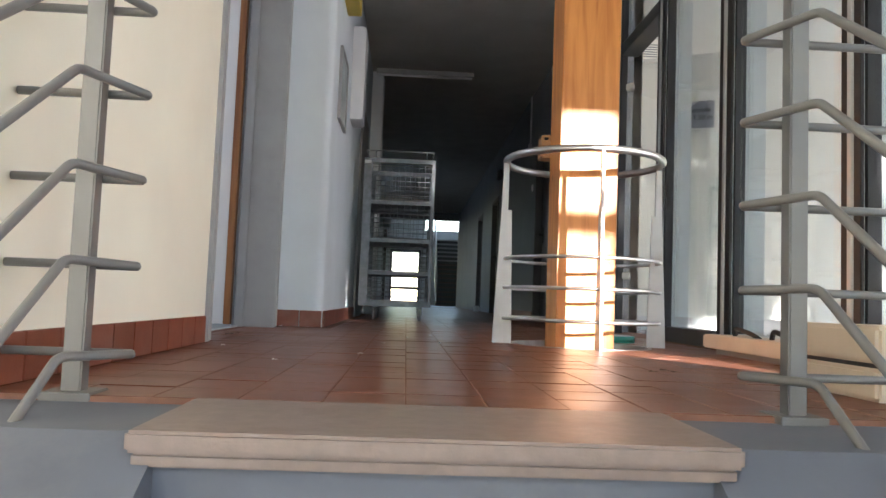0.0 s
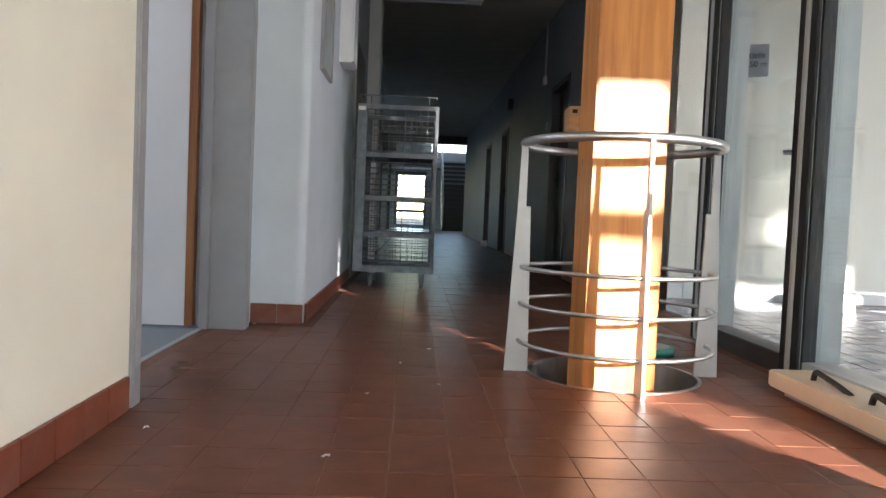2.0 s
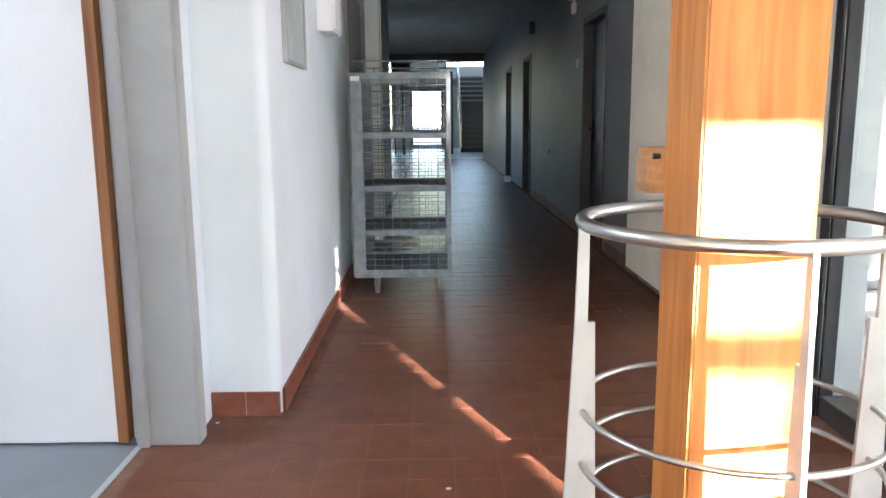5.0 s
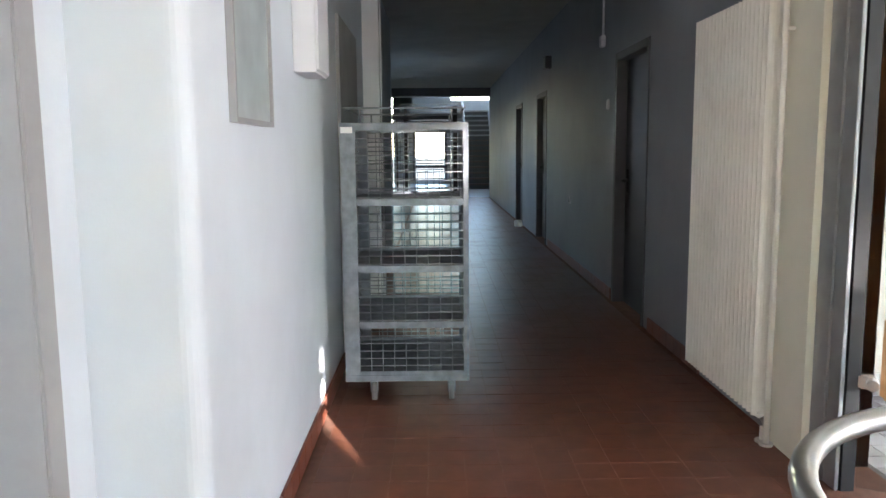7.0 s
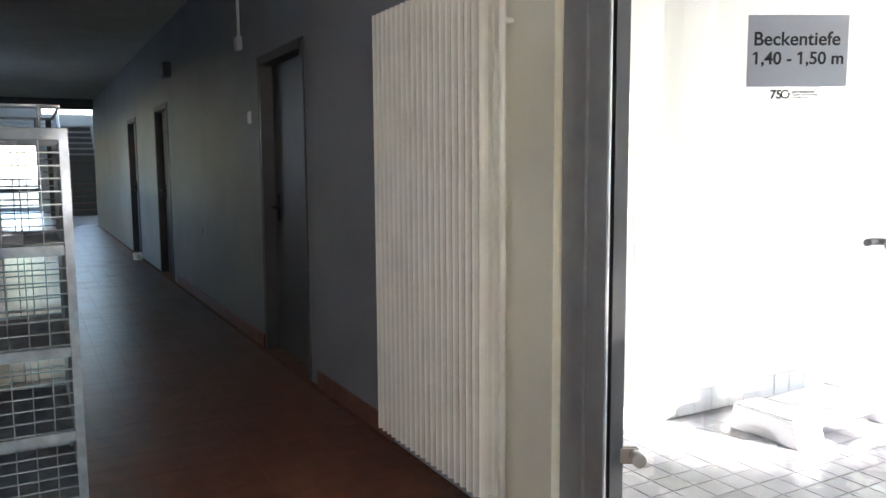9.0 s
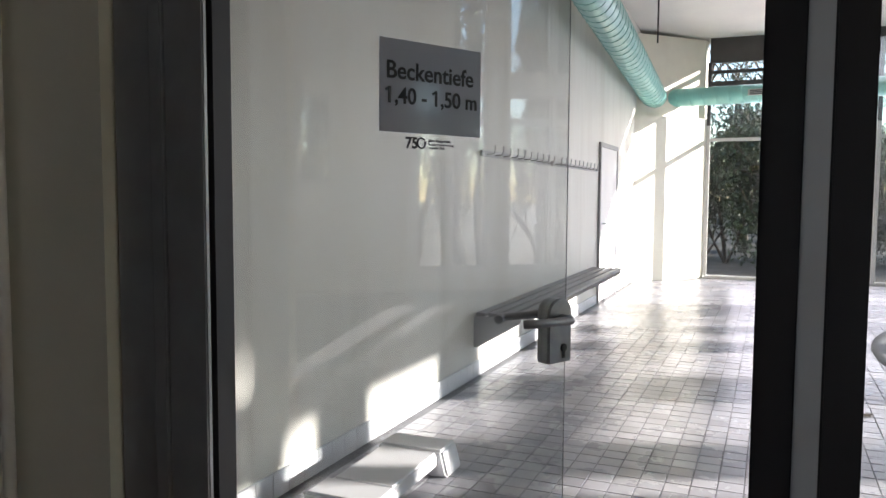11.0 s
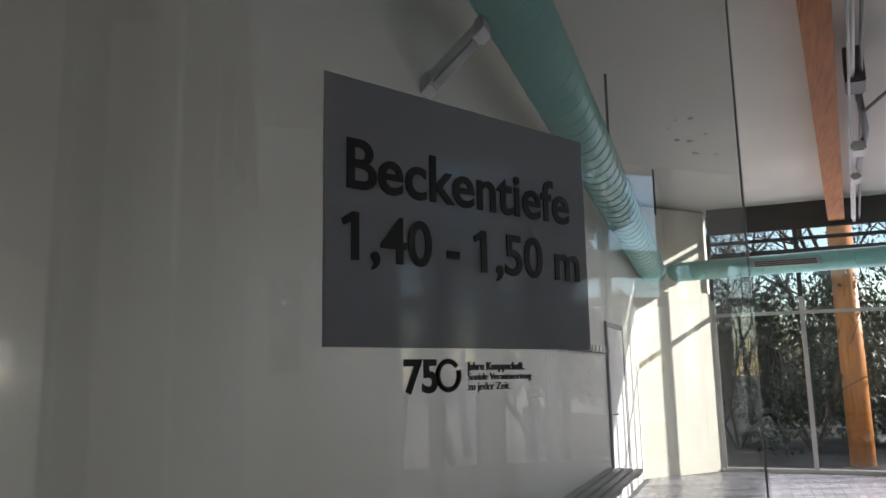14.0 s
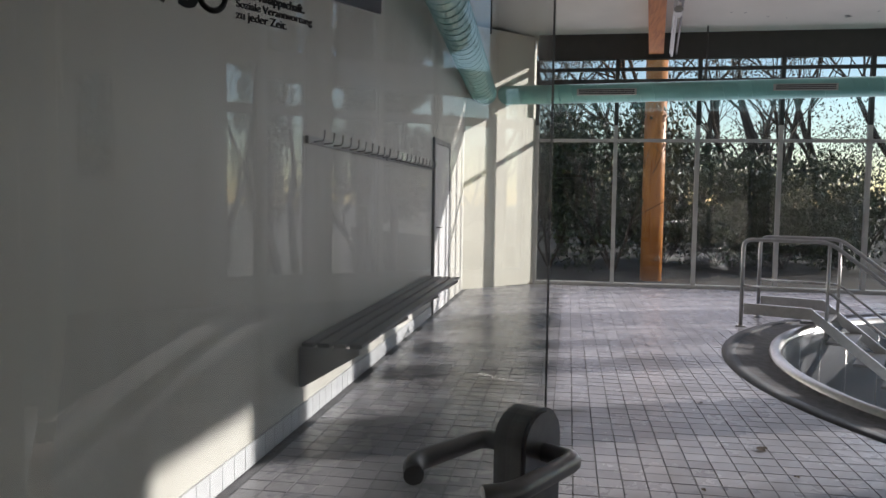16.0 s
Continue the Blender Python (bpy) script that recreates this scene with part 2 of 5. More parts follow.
SIGNGREY = material("sign_grey", (0.46, 0.48, 0.53), 0.06, vary=0.02, scale=2, bump=0.015, bump_scale=160, spec=1.0)
def let_light_through(m, share, colour):
    """Thin paper: part of the light comes through from behind."""
    n, l = m.node_tree.nodes, m.node_tree.links
    t, x = n.new("ShaderNodeBsdfTranslucent"), n.new("ShaderNodeMixShader")
    t.inputs["Color"].default_value, x.inputs[0].default_value = (*colour, 1), share
    l.new(n["Principled BSDF"].outputs[0], x.inputs[1]), l.new(t.outputs[0], x.inputs[2])
    l.new(x.outputs[0], n["Material Output"].inputs["Surface"])


let_light_through(SIGNGREY, 0.42, (0.70, 0.72, 0.78))
INK = material("ink_black", (0.012, 0.012, 0.014), 0.4, vary=0.1, bump=0.0)
PAPER = material("paper_white", (0.8, 0.8, 0.78), 0.6, vary=0.03, bump=0.02)
MIRRORFRAME = material("pinboard_glass", (0.42, 0.47, 0.46), 0.3, vary=0.25, scale=4, bump=0.02)
BLUEDOOR = material("blue_grey_door", (0.16, 0.18, 0.22), 0.5, vary=0.05, bump=0.04)
DARKDOOR = material("dark_grey_door", (0.075, 0.073, 0.078), 0.45, vary=0.06, bump=0.04)
YELLOW = material("yellow_sign", (0.6, 0.45, 0.05), 0.5, vary=0.05, bump=0.0)
BASIN = material("pool_basin_steel", (0.62, 0.65, 0.68), 0.25, 0.75, vary=0.08, scale=2, bump=0.03)
GRATE = material("pool_gutter_grate", (0.10, 0.105, 0.11), 0.6, vary=0.15, scale=20, bump=0.3)
LINO = material("grey_linoleum", (0.19, 0.215, 0.24), 0.4, vary=0.08, scale=4, bump=0.04)
BARK = material("bark", (0.075, 0.055, 0.04), 0.9, vary=0.3, scale=12, bump=0.5, bump_scale=30)
LEAF = material("evergreen_leaf", (0.045, 0.065, 0.025), 0.45, vary=0.4, scale=3, bump=0.0, rand=0.45)
DRYLEAF = material("brown_leaf", (0.10, 0.075, 0.045), 0.7, vary=0.3, scale=3, bump=0.0, rand=0.4)
EARTH = material("leafy_soil", (0.06, 0.05, 0.035), 0.95, vary=0.4, scale=1.5, bump=0.6, bump_scale=8)
GLASS = clear_glass("clear_glass")
LEAFGLASS = clear_glass("door_glass", (0.905, 0.915, 0.912))


# ---- builders ----
def bx(bm, x0, x1, y0, y1, z0, z1, bevel=0.0):
    r = bmesh.ops.create_cube(bm, size=1, matrix=Matrix.Translation(((x0 + x1) / 2, (y0 + y1) / 2, (z0 + z1) / 2)) @ Matrix.Diagonal((abs(x1 - x0), abs(y1 - y0), abs(z1 - z0), 1)))
    if bevel:
        es = {e for v in r["verts"] for e in v.link_edges}
        bmesh.ops.bevel(bm, geom=list(es), offset=bevel, segments=2, affect="EDGES")
    return bm


def boxes(*bs, bevel=0.0):
    bm = bmesh.new()
    for b in bs:
        bx(bm, *b, bevel=bevel)
    return bm


def tube(bm, pts, r, n=10, closed=False):
    """A round bar along a line of points."""
    P = [Vector(p) for p in pts]
    rings, up, N = [], None, len(P)
    for i, p in enumerate(P):
        a = P[(i - 1) % N] if (closed or i > 0) else None
        b = P[(i + 1) % N] if (closed or i < N - 1) else None
        t = ((p - a).normalized() if a is not None else Vector()) + ((b - p).normalized() if b is not None else Vector())
        t.normalize()
        if up is None:
            up = Vector((0, 0, 1)) if abs(t.z) < 0.9 else Vector((1, 0, 0))
        u = (up - t * up.dot(t)).normalized()
        up = u
        v = t.cross(u)
        k = 1.0
        if a is not None and b is not None:
            k = 1 / max(0.6, math.cos((p - a).angle(b - p) / 2))
        rings.append([bm.verts.new(p + r * k * (u * math.cos(2 * math.pi * j / n) + v * math.sin(2 * math.pi * j / n))) for j in range(n)])
    for i in range(N if closed else N - 1):
        A, B = rings[i], rings[(i + 1) % N]
        for j in range(n):
            f = bm.faces.new((A[j], A[(j + 1) % n], B[(j + 1) % n], B[j]))
            f.smooth = True
    if not closed:
        bm.faces.new(list(reversed(rings[0]))), bm.faces.new(rings[-1])
    return bm


def arc(cx, cy, z, r, a0, a1, n=24):
    return [(cx + r * math.cos(radians(a0 + (a1 - a0) * i / n)), cy + r * math.sin(radians(a0 + (a1 - a0) * i / n)), z) for i in range(n + 1)]


def bend(pts, r=0.05, n=5):
    """Rounds the corners of a line of points."""
    P = [Vector(p) for p in pts]
    out = [P[0]]
    for a, p, b in zip(P, P[1:], P[2:]):
        k = min(r, (a - p).length * 0.45, (b - p).length * 0.45)
        s, e = p + (a - p).normalized() * k, p + (b - p).normalized() * k
        out += [(1 - t) ** 2 * s + 2 * t * (1 - t) * p + t * t * e for t in (i / n for i in range(n + 1))]
    return out + [P[-1]]


def prism(bm, poly, axis, d0, d1):
    """A flat outline pushed along an axis: 'x' takes (y, z), 'y' takes (x, z), 'z' takes (x, y)."""
    def at(p, d):
        return {"x": (d, p[0], p[1]), "y": (p[0], d, p[1]), "z": (p[0], p[1], d)}[axis]
    A, B = [bm.verts.new(at(p, d0)) for p in poly], [bm.verts.new(at(p, d1)) for p in poly]
    n = len(poly)
    fs = [bm.faces.new(A), bm.faces.new(B)] + [bm.faces.new((A[i], A[(i + 1) % n], B[(i + 1) % n], B[i])) for i in range(n)]
    bmesh.ops.recalc_face_normals(bm, faces=fs)
    return bm


def mesh_of(name, bm, mat):
    me = bpy.data.meshes.new(name)
    bm.to_mesh(me), bm.free()
    me.materials.append(mat)
    return me


def thing(name, label, category, at=(0, 0, 0), group="", kind=""):
    ob = new(name)
    ob.location = at
    ob.empty_display_size = 0.05
    return tagged(ob, label, category, group, kind)


def origin(ob):
    p = Vector(ob.location)
    while ob.parent:
        ob = ob.parent
        p = p if ob.type == "MESH" else Vector(ob.location)
    return p


def part(name, bm, mat, parent, label=""):
    """Links a bmesh, in world metres, as one mesh object under a thing or a part."""
    ob = new(name, mesh_of(name, bm, mat))
    ob.parent = parent
    if parent.type == "EMPTY":
        ob.matrix_parent_inverse = Matrix.Translation(-Vector(parent.location))
    return tagged(ob, label) if label else ob


def solid(name, bm, mat, label, category, kind="", group=""):
    return tagged(new(name, mesh_of(name, bm, mat)), label, category, group, kind)


def pane(name, bm, mat, parent, label=""):
    ob = part(name, bm, mat, parent, label)
    ob.visible_shadow = False
    return ob


def lettering(name, text, size, mat, m, parent=None, label="", bold=0.0):
    cu = bpy.data.curves.new(name, "FONT")
    cu.body, cu.size, cu.extrude, cu.offset = text, size, 0.0006, bold
    cu.materials.append(mat)
    tmp = new(name + "_curve", cu)
    dg = bpy.context.evaluated_depsgraph_get()
    me = bpy.data.meshes.new_from_object(tmp.evaluated_get(dg))
    bpy.data.objects.remove(tmp)
    me.transform(m)
    ob = new(name, me)
    if parent is not None:
        ob.parent = parent
        if parent.type == "EMPTY":
            ob.matrix_parent_inverse = Matrix.Translation(-Vector(parent.location))
    return ob


# ---- structure: lobby, stair and corridor ----
H = 2.9
GX = 2.10                                # glazed screen
S = "structure"
CX, CY, RR, RZ = 1.345, 3.985, 0.375, 0.885       # round guard rail and the recess under it
bm = boxes((-0.45, 2.3, 1.72, CY - 0.5, -0.30, -0.0016), (-0.45, 2.3, CY + 0.5, 24.0, -0.30, -0.0016), (-0.45, CX - 0.5, CY - 0.5, CY + 0.5, -0.30, -0.0016), (CX + 0.5, 2.3, CY - 0.5, CY + 0.5, -0.30, -0.0016))
rim, sq = [], []
for i in range(64):
    a = 2 * math.pi * i / 64
    c, d = math.cos(a), math.sin(a)
    k = 0.5 / max(abs(c), abs(d))
    rim.append(bm.verts.new((CX + 0.338 * c, CY + 0.338 * d, -0.0016))), sq.append(bm.verts.new((CX + k * c, CY + k * d, -0.0016)))
for i in range(64):
    bm.faces.new((rim[i], sq[i], sq[(i + 1) % 64], rim[(i + 1) % 64]))
solid("floor", bm, GROUT, "brown mortar bed under quarry tiles", "floor", S)
solid("wall_west_lobby", boxes((-0.50, -0.25, -3.8, 3.27, -1.3, H), (-0.50, -0.25, 3.27, 4.79, 2.12, H)), CREAM, "cream painted plaster wall beside the steps", "wall", S)
# the corridor's west wall turns a rounded corner
bm = bmesh.new()
poly = [(-0.5, 4.795), (-0.27, 4.795), (-0.27, 4.99)] + [(-0.05 + 0.05 * math.sin(a), 5.04 - 0.05 * math.cos(a)) for a in [i * math.pi / 12 for i in range(7)]] + [(0.0, 13.4), (-1.3, 13.4), (-1.3, 13.15), (-0.25, 13.15), (-0.25, 5.24), (-0.5, 5.24)]
prism(bm, poly, "z", 0, H)
bx(bm, -1.55, -1.3, 13.15, 17.0, 0.0, H), bx(bm, -1.55, -1.3, 17.0, 18.2, 0.0, 1.2), bx(bm, -1.55, -1.3, 17.0, 18.2, 2.3, H), bx(bm, -1.55, -1.3, 18.2, 24.0, 0, H)
solid("wall_west_corridor", bm, PALE, "pale blue-grey painted corridor wall with a rounded corner", "wall", S)
D1, D2, D3 = (8.63, 9.62), (13.46, 14.45), (16.25, 17.25)
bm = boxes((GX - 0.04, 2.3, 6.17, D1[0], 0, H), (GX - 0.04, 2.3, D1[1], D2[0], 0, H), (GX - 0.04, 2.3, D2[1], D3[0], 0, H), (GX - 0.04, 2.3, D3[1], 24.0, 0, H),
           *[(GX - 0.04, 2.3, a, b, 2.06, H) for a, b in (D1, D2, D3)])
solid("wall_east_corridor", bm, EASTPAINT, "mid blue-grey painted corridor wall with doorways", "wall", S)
solid("wall_beside_door", boxes((2.02, 2.058, 6.17, 6.47, 0, H)), CREAM, "narrow cream painted strip of wall beside the glass door", "wall", S)
solid("floor_niche", boxes((-1.3, 0.03, 13.4, 24.0, -0.1, 0.001)), TILE, "dark red tiled floor where the corridor widens", "floor", S)
solid("ceiling", boxes((-0.5, 2.3, -3.8, 24.2, H, H + 0.2), (-1.55, -0.5, 13.15, 24.2, H, H + 0.2)), CEIL, "grey-white painted plaster ceiling", "ceiling", S)
solid("lintel_corridor_end", boxes((-1.3, 2.3, 23.6, 24.0, 2.68, H - 0.001)), DARKDOOR, "dark lintel across the corridor's far end", "lintel", S)
# lower stair hall behind the start
solid("floor_lower", boxes((-0.5, 2.3, -3.9, 1.72, -1.5, -1.26)), LINO, "grey floor of the lower stair hall", "floor", S)
solid("wall_south_lower", boxes((-0.5, -0.25, -4.0, -3.8, -1.3, H), (2.06, 2.3, -4.0, -3.8, -1.3, H), (-0.25, 2.06, -4.0, -3.8, -1.3, -0.9), (-0.25, 2.06, -4.0, -3.8, 2.5, H)), CREAM, "cream painted wall round the entrance window", "wall", S)
solid("wall_east_lower", boxes((2.06, 2.3, -3.8, 1.3, -1.3, 0.0)), CREAM, "cream painted low wall under the glazed screen", "wall", S)
w = thing("window_entrance", "tall entrance window with grey metal frame", "window", (0.9, -3.9, -0.9), kind=S)
part("window_frame", boxes((-0.25, -0.17, -3.95, -3.85, -0.9, 2.5), (1.98, 2.06, -3.95, -3.85, -0.9, 2.5), (-0.17, 1.98, -3.95, -3.85, 2.42, 2.5), (-0.17, 1.98, -3.95, -3.85, -0.9, -0.82), (0.87, 0.95, -3.95, -3.85, -0.82, 2.42)), ALU, w)
pane("pane", boxes((-0.17, 1.98, -3.905, -3.895, -0.82, 2.42)), GLASS, w)

# the flight of steps
ST_X0, ST_X1, TREAD, RISE = 0.14, 0.98, 0.255, 0.182
stair = thing("staircase", "short flight of stone steps with blue-grey sides", "stairs", (0.56, 1.5, -1.26), kind=S)
part("top_step", boxes((ST_X0, ST_X1, 1.375, 1.715, -0.028, 0.002), bevel=0.005), STONE, stair, "worn reddish-brown stone top step")
part("top_step_edge", boxes((ST_X0 + 0.006, ST_X1 - 0.006, 1.388, 1.70, -0.048, -0.030), bevel=0.003), STONE, stair)
part("riser", boxes((ST_X0 + 0.03, ST_X1 - 0.03, 1.41, 1.715, -0.22, -0.05)), BLUEGREY, stair, "blue-grey painted riser")
for i in range(1, 7):
    y1 = 1.36 - TREAD * (i - 1)
    part("step", boxes((ST_X0 + 0.03, ST_X1 - 0.03, y1 - TREAD - 0.03, y1 + 0.02, -RISE * i - 0.04, -RISE * i), bevel=0.005), STONE, stair)
    part("riser", boxes((ST_X0 + 0.03, ST_X1 - 0.03, y1 - TREAD, y1 - TREAD + 0.03, -RISE * (i + 1), -RISE * i - 0.04)), BLUEGREY, stair)
for name, x0, x1 in (("stringer", -0.25, ST_X0 + 0.03), ("stringer", ST_X1 - 0.03, 2.06)):
    bm = bmesh.new()
    prism(bm, [(1.72, -0.012), (1.72, -1.26), (-0.65, -1.26), (-0.65, -1.19), (1.45, -0.012)] if x0 > 0 else [(1.72, -0.012), (1.72, -1.26), (-0.65, -1.26), (-0.65, -1.19), (1.45, -0.012)], "x", x0, x1)
    part(name, bm, BLUEGREY, stair, "blue-grey painted sloping side of the steps")


# stair railings: flat post with bent bars that run down along the steps
def stair_railing(x, y, side, wall_x, label):
    r = thing("stair_railing", label, "railing", (x, y, 0), "railings of the steps")
    part("post", boxes((x - 0.018, x + 0.018, y - 0.018, y + 0.018, -0.012, 1.12), bevel=0.003), GREYPAINT, r, "grey square steel post")
    part("foot_plate", boxes((x - 0.045, x + 0.045, y - 0.045, y + 0.045, -0.012, 0.003), bevel=0.002), GREYPAINT, r)
    for k in range(6):
        z = 0.068 + 0.163 * k
        tip = x - side * 0.092
        low = (x - side * 0.02, y - 2.05, z - 1.93 * 0.66)
        pts = [(wall_x, y + 0.034, z), (tip, y + 0.034, z), (x - side * 0.022, y - 0.125, z + 0.004), low]
        part("bar", tube(bmesh.new(), bend(pts, 0.018), 0.0085, 9), GREYPAINT, r)
    return r


stair_railing(1.235, 1.74, 1, 2.05, "grey steel stair railing with slanting round bars")
stair_railing(-0.088, 1.76, -1, -0.245, "grey steel stair railing beside the cream wall")

# ---- doorway to the side room, west ----
door = thing("door_1", "open white double door with brown edge in grey steel frame", "door", (-0.45, 4.0, 0), kind=S)
part("door_frame", boxes((-0.53, -0.235, 3.255, 3.315, 0, 2.12, ), (-0.465, -0.235, 4.72, 4.80, 0, 2.12), (-0.53, -0.235, 3.315, 4.72, 2.06, 2.13), bevel=0.006), GREYFRAME, door, "grey steel door frame")
part("rebate", boxes((-0.445, -0.41, 4.70, 4.722, 0, 2.06), (-0.44, -0.40, 3.315, 3.335, 0, 2.06), bevel=0.004), GREYFRAME, door)
leaf_a = part("door_leaf", boxes((-1.26, -0.53, 4.735, 4.775, 0.01, 2.05), bevel=0.002), WHITEPAINT, door, "white laminate door leaf standing open")
part("leaf_edge", boxes((-0.528, -0.490, 4.722, 4.775, 0.01, 2.05), bevel=0.002), BROWNEDGE, leaf_a, "worn brown wooden leaf edge")
leaf_b = part("door_leaf", boxes((-0.49, -0.45, 3.34, 3.78, 0.01, 2.05), bevel=0.002), WHITEPAINT, door, "white laminate door leaf standing ajar")
solid("floor_side_room", boxes((-3.2, -0.455, 2.0, 6.2, -0.1, 0.0)), LINO, "grey linoleum floor of the side room", "floor", S)
solid("wall_side_room", boxes((-3.4, -3.2, 2.0, 6.2, 0, H), (-3.2, -0.5, 6.0, 6.2, 0, H), (-3.2, -0.5, 1.8, 2.0, 0, H), (-3.2, -0.5, 2.0, 6.0, H - 0.1, H)), WHITEPAINT, "white painted walls of the side room", "wall", S)
part("threshold", boxes((-0.46, -0.44, 3.315, 4.72, -0.011, 0.004)), ALU, door)

# ---- glazed screen between lobby and pool hall ----
screen = thing("glazed_screen", "grey aluminium glazed screen with tall clear panes", "glass screen", (GX, 3.0, 0), kind=S)


def mullion(y0, y1, depth=2.23, z0=0.0, mat=ALU):
    mm = part("mullion", boxes((2.062, depth, y0 + 0.018, y1 - 0.018, z0, H), bevel=0.004), mat, screen)
    for g0, g1 in ((y0, y0 + 0.0175), (y1 - 0.0175, y1)):
        part("gasket", boxes((2.07, 2.12, g0, g1, z0, H)), RUBBER, screen, "black rubber gasket")
    yc = (y0 + y1) / 2
    for g0, g1 in ((y0 + 0.004, yc - 0.016), (yc + 0.016, y1 - 0.004)):
        part("cover_strip", boxes((2.048, 2.0615, g0, g1, z0, H), bevel=0.003), RUBBER if mat is ALU else mat, screen, "black glazing strip" if mat is ALU else "")
    part("cap_strip", boxes((2.042, 2.0615, yc - 0.0155, yc + 0.0155, z0, H), bevel=0.003), mat, screen)
    return mm


MULL = [(-0.1, 0.02), (1.12, 1.24), (2.85, 2.98), (3.91, 4.06), (4.90, 5.035), (5.95, 6.17)]
for a, b in MULL:
    # the last mullion takes the darkened aluminium, as it stands in shade
    mullion(a, b, depth=2.128 if a > 5.5 else 2.23, mat=SHADEDJAMB if a > 5.5 else ALU)
for (a0, a1), (b0, b1) in zip(MULL, MULL[1:]):
    if a1 > 5:
        continue
    part("bottom_rail", boxes((2.066, 2.20, a1, b0, 0.0, 0.085), bevel=0.004), DARKFRAME if a1 > 3 else ALU, screen)
    pane("pane", boxes((2.095, 2.105, a1, b0, 0.085, H - 0.06)), GLASS, screen)
part("transom", boxes((2.066, 2.20, 5.035, 5.95, 2.10, 2.19), bevel=0.004), DARKFRAME, screen)
pane("pane", boxes((2.095, 2.105, 5.035, 5.95, 2.19, H - 0.06)), GLASS, screen)
part("top_rail", boxes((2.066, 2.20, -0.1, 5.95, H - 0.06, H)), ALU, screen)
# unseen wall and side window, added to hold the lobby fill lamp
solid("screen_wall_south", boxes((2.06, 2.3, -3.8, -3.3, 0.0, H), (2.06, 2.3, -0.5, -0.1, 0.0, H), (2.06, 2.3, -3.3, -0.5, 2.4, H)), CREAM, "cream painted wall round the added side window", "wall", S)
w = thing("window_side", "grey framed side window added out of view beside the steps", "window", (2.2, -1.9, 0), kind=S)
part("window_frame", boxes((2.15, 2.22, -3.3, -3.22, 0, 2.4), (2.15, 2.22, -0.58, -0.5, 0, 2.4), (2.15, 2.22, -3.22, -0.58, 0, 0.08), (2.15, 2.22, -3.22, -0.58, 2.32, 2.4), (2.15, 2.22, -1.94, -1.86, 0.08, 2.32)), ALU, w)
pane("pane", boxes((2.18, 2.19, -3.22, -0.58, 0.08, 2.32)), GLASS, w)

# the frameless glass door, standing open
HX, HY = 2.1192, 5.9635
DV = Vector((0.8867, -0.4623, 0)).normalized()
DN = Vector((-DV.y, DV.x, 0))               # its back
LEAFM = Matrix(((DV.x, DN.x, 0, HX), (DV.y, DN.y, 0, HY), (0, 0, 1, 0), (0, 0, 0, 1)))


def on_leaf(bm):
    bmesh.ops.transform(bm, matrix=LEAFM, verts=bm.verts)
    return bm


gd = thing("glass_door", "frameless clear glass door standing open with steel lever handle", "door", (HX, HY, 0))
pane("glass_leaf", on_leaf(boxes((0.01, 0.955, -0.003, 0.003, 0.012, 2.07))), LEAFGLASS, gd)
part("glass_edge", on_leaf(boxes((0.9552, 0.9556, -0.0014, 0.0014, 0.012, 2.07))), GREYPLASTIC, gd, "dark polished glass edge")
for z in (0.385, 1.82):
    hg = part("hinge", on_leaf(boxes((-0.012, 0.055, -0.016, 0.016, z + 0.015, z + 0.07), bevel=0.005)), STEEL, gd, "steel clamp hinge")
    bm = bmesh.new()
    tube(bm, [(0.045, -0.058, z + 0.042), (0.045, -0.0165, z + 0.042)], 0.021, 20)
    part("hinge_knob", on_leaf(bm), STEEL, hg)
outline = [(0.868, 0.941), (0.874, 0.935), (0.952, 0.935), (0.958, 0.941)] + [(0.913 + 0.045 * math.cos(radians(a)), 1.070 + 0.038 * math.sin(radians(a))) for a in range(0, 181, 15)]
bm = prism(bmesh.new(), outline, "y", -0.022, 0.022)
bmesh.ops.bevel(bm, geom=[e for e in bm.edges if abs(e.verts[0].co.y - e.verts[1].co.y) < 1e-5], offset=0.004, segments=2, affect="EDGES")
LOCKSTEEL = material("lock_steel", (0.33, 0.33, 0.335), 0.35, 0.9, vary=0.12, scale=30, bump=0.04)
lock = part("lock_case", on_leaf(bm), LOCKSTEEL, gd, "satin steel lock case with keyhole")
for s in (-1, 1):
    bm = tube(bmesh.new(), bend([(0.915, s * 0.02, 1.055), (0.915, s * 0.065, 1.055), (0.775, s * 0.068, 1.06), (0.75, s * 0.045, 1.058)], 0.022), 0.0115, 10)
    part("lever", on_leaf(bm), LOCKSTEEL, lock, "satin steel lever handle")
bm = bmesh.new()
tube(bm, [(0.925, -0.0255, 0.975), (0.925, -0.022, 0.975)], 0.011, 14), bx(bm, 0.921, 0.929, -0.0255, -0.023, 0.948, 0.97)
part("keyhole", on_leaf(bm), INK, lock)
# the A4 notice stuck on it
SX0, SX1, SZ0, SZ1 = 0.345, 0.635, 1.5165, 1.7175
notice = thing("notice", "grey notice with black lettering stuck on the glass door", "sign", (HX + DV.x * 0.5, HY + DV.y * 0.5, 1.52))
part("sheet", on_leaf(boxes((SX0, SX1, -0.0052, -0.0036, SZ0, SZ1))), SIGNGREY, notice)


def notice_text(text, x, z, size, bold=0.0):
    lettering("lettering", text, size, INK, LEAFM @ Matrix.Translation((x, -0.0060, z)) @ pose(0, 0, 0, 90, 0, 0), notice, bold=bold)


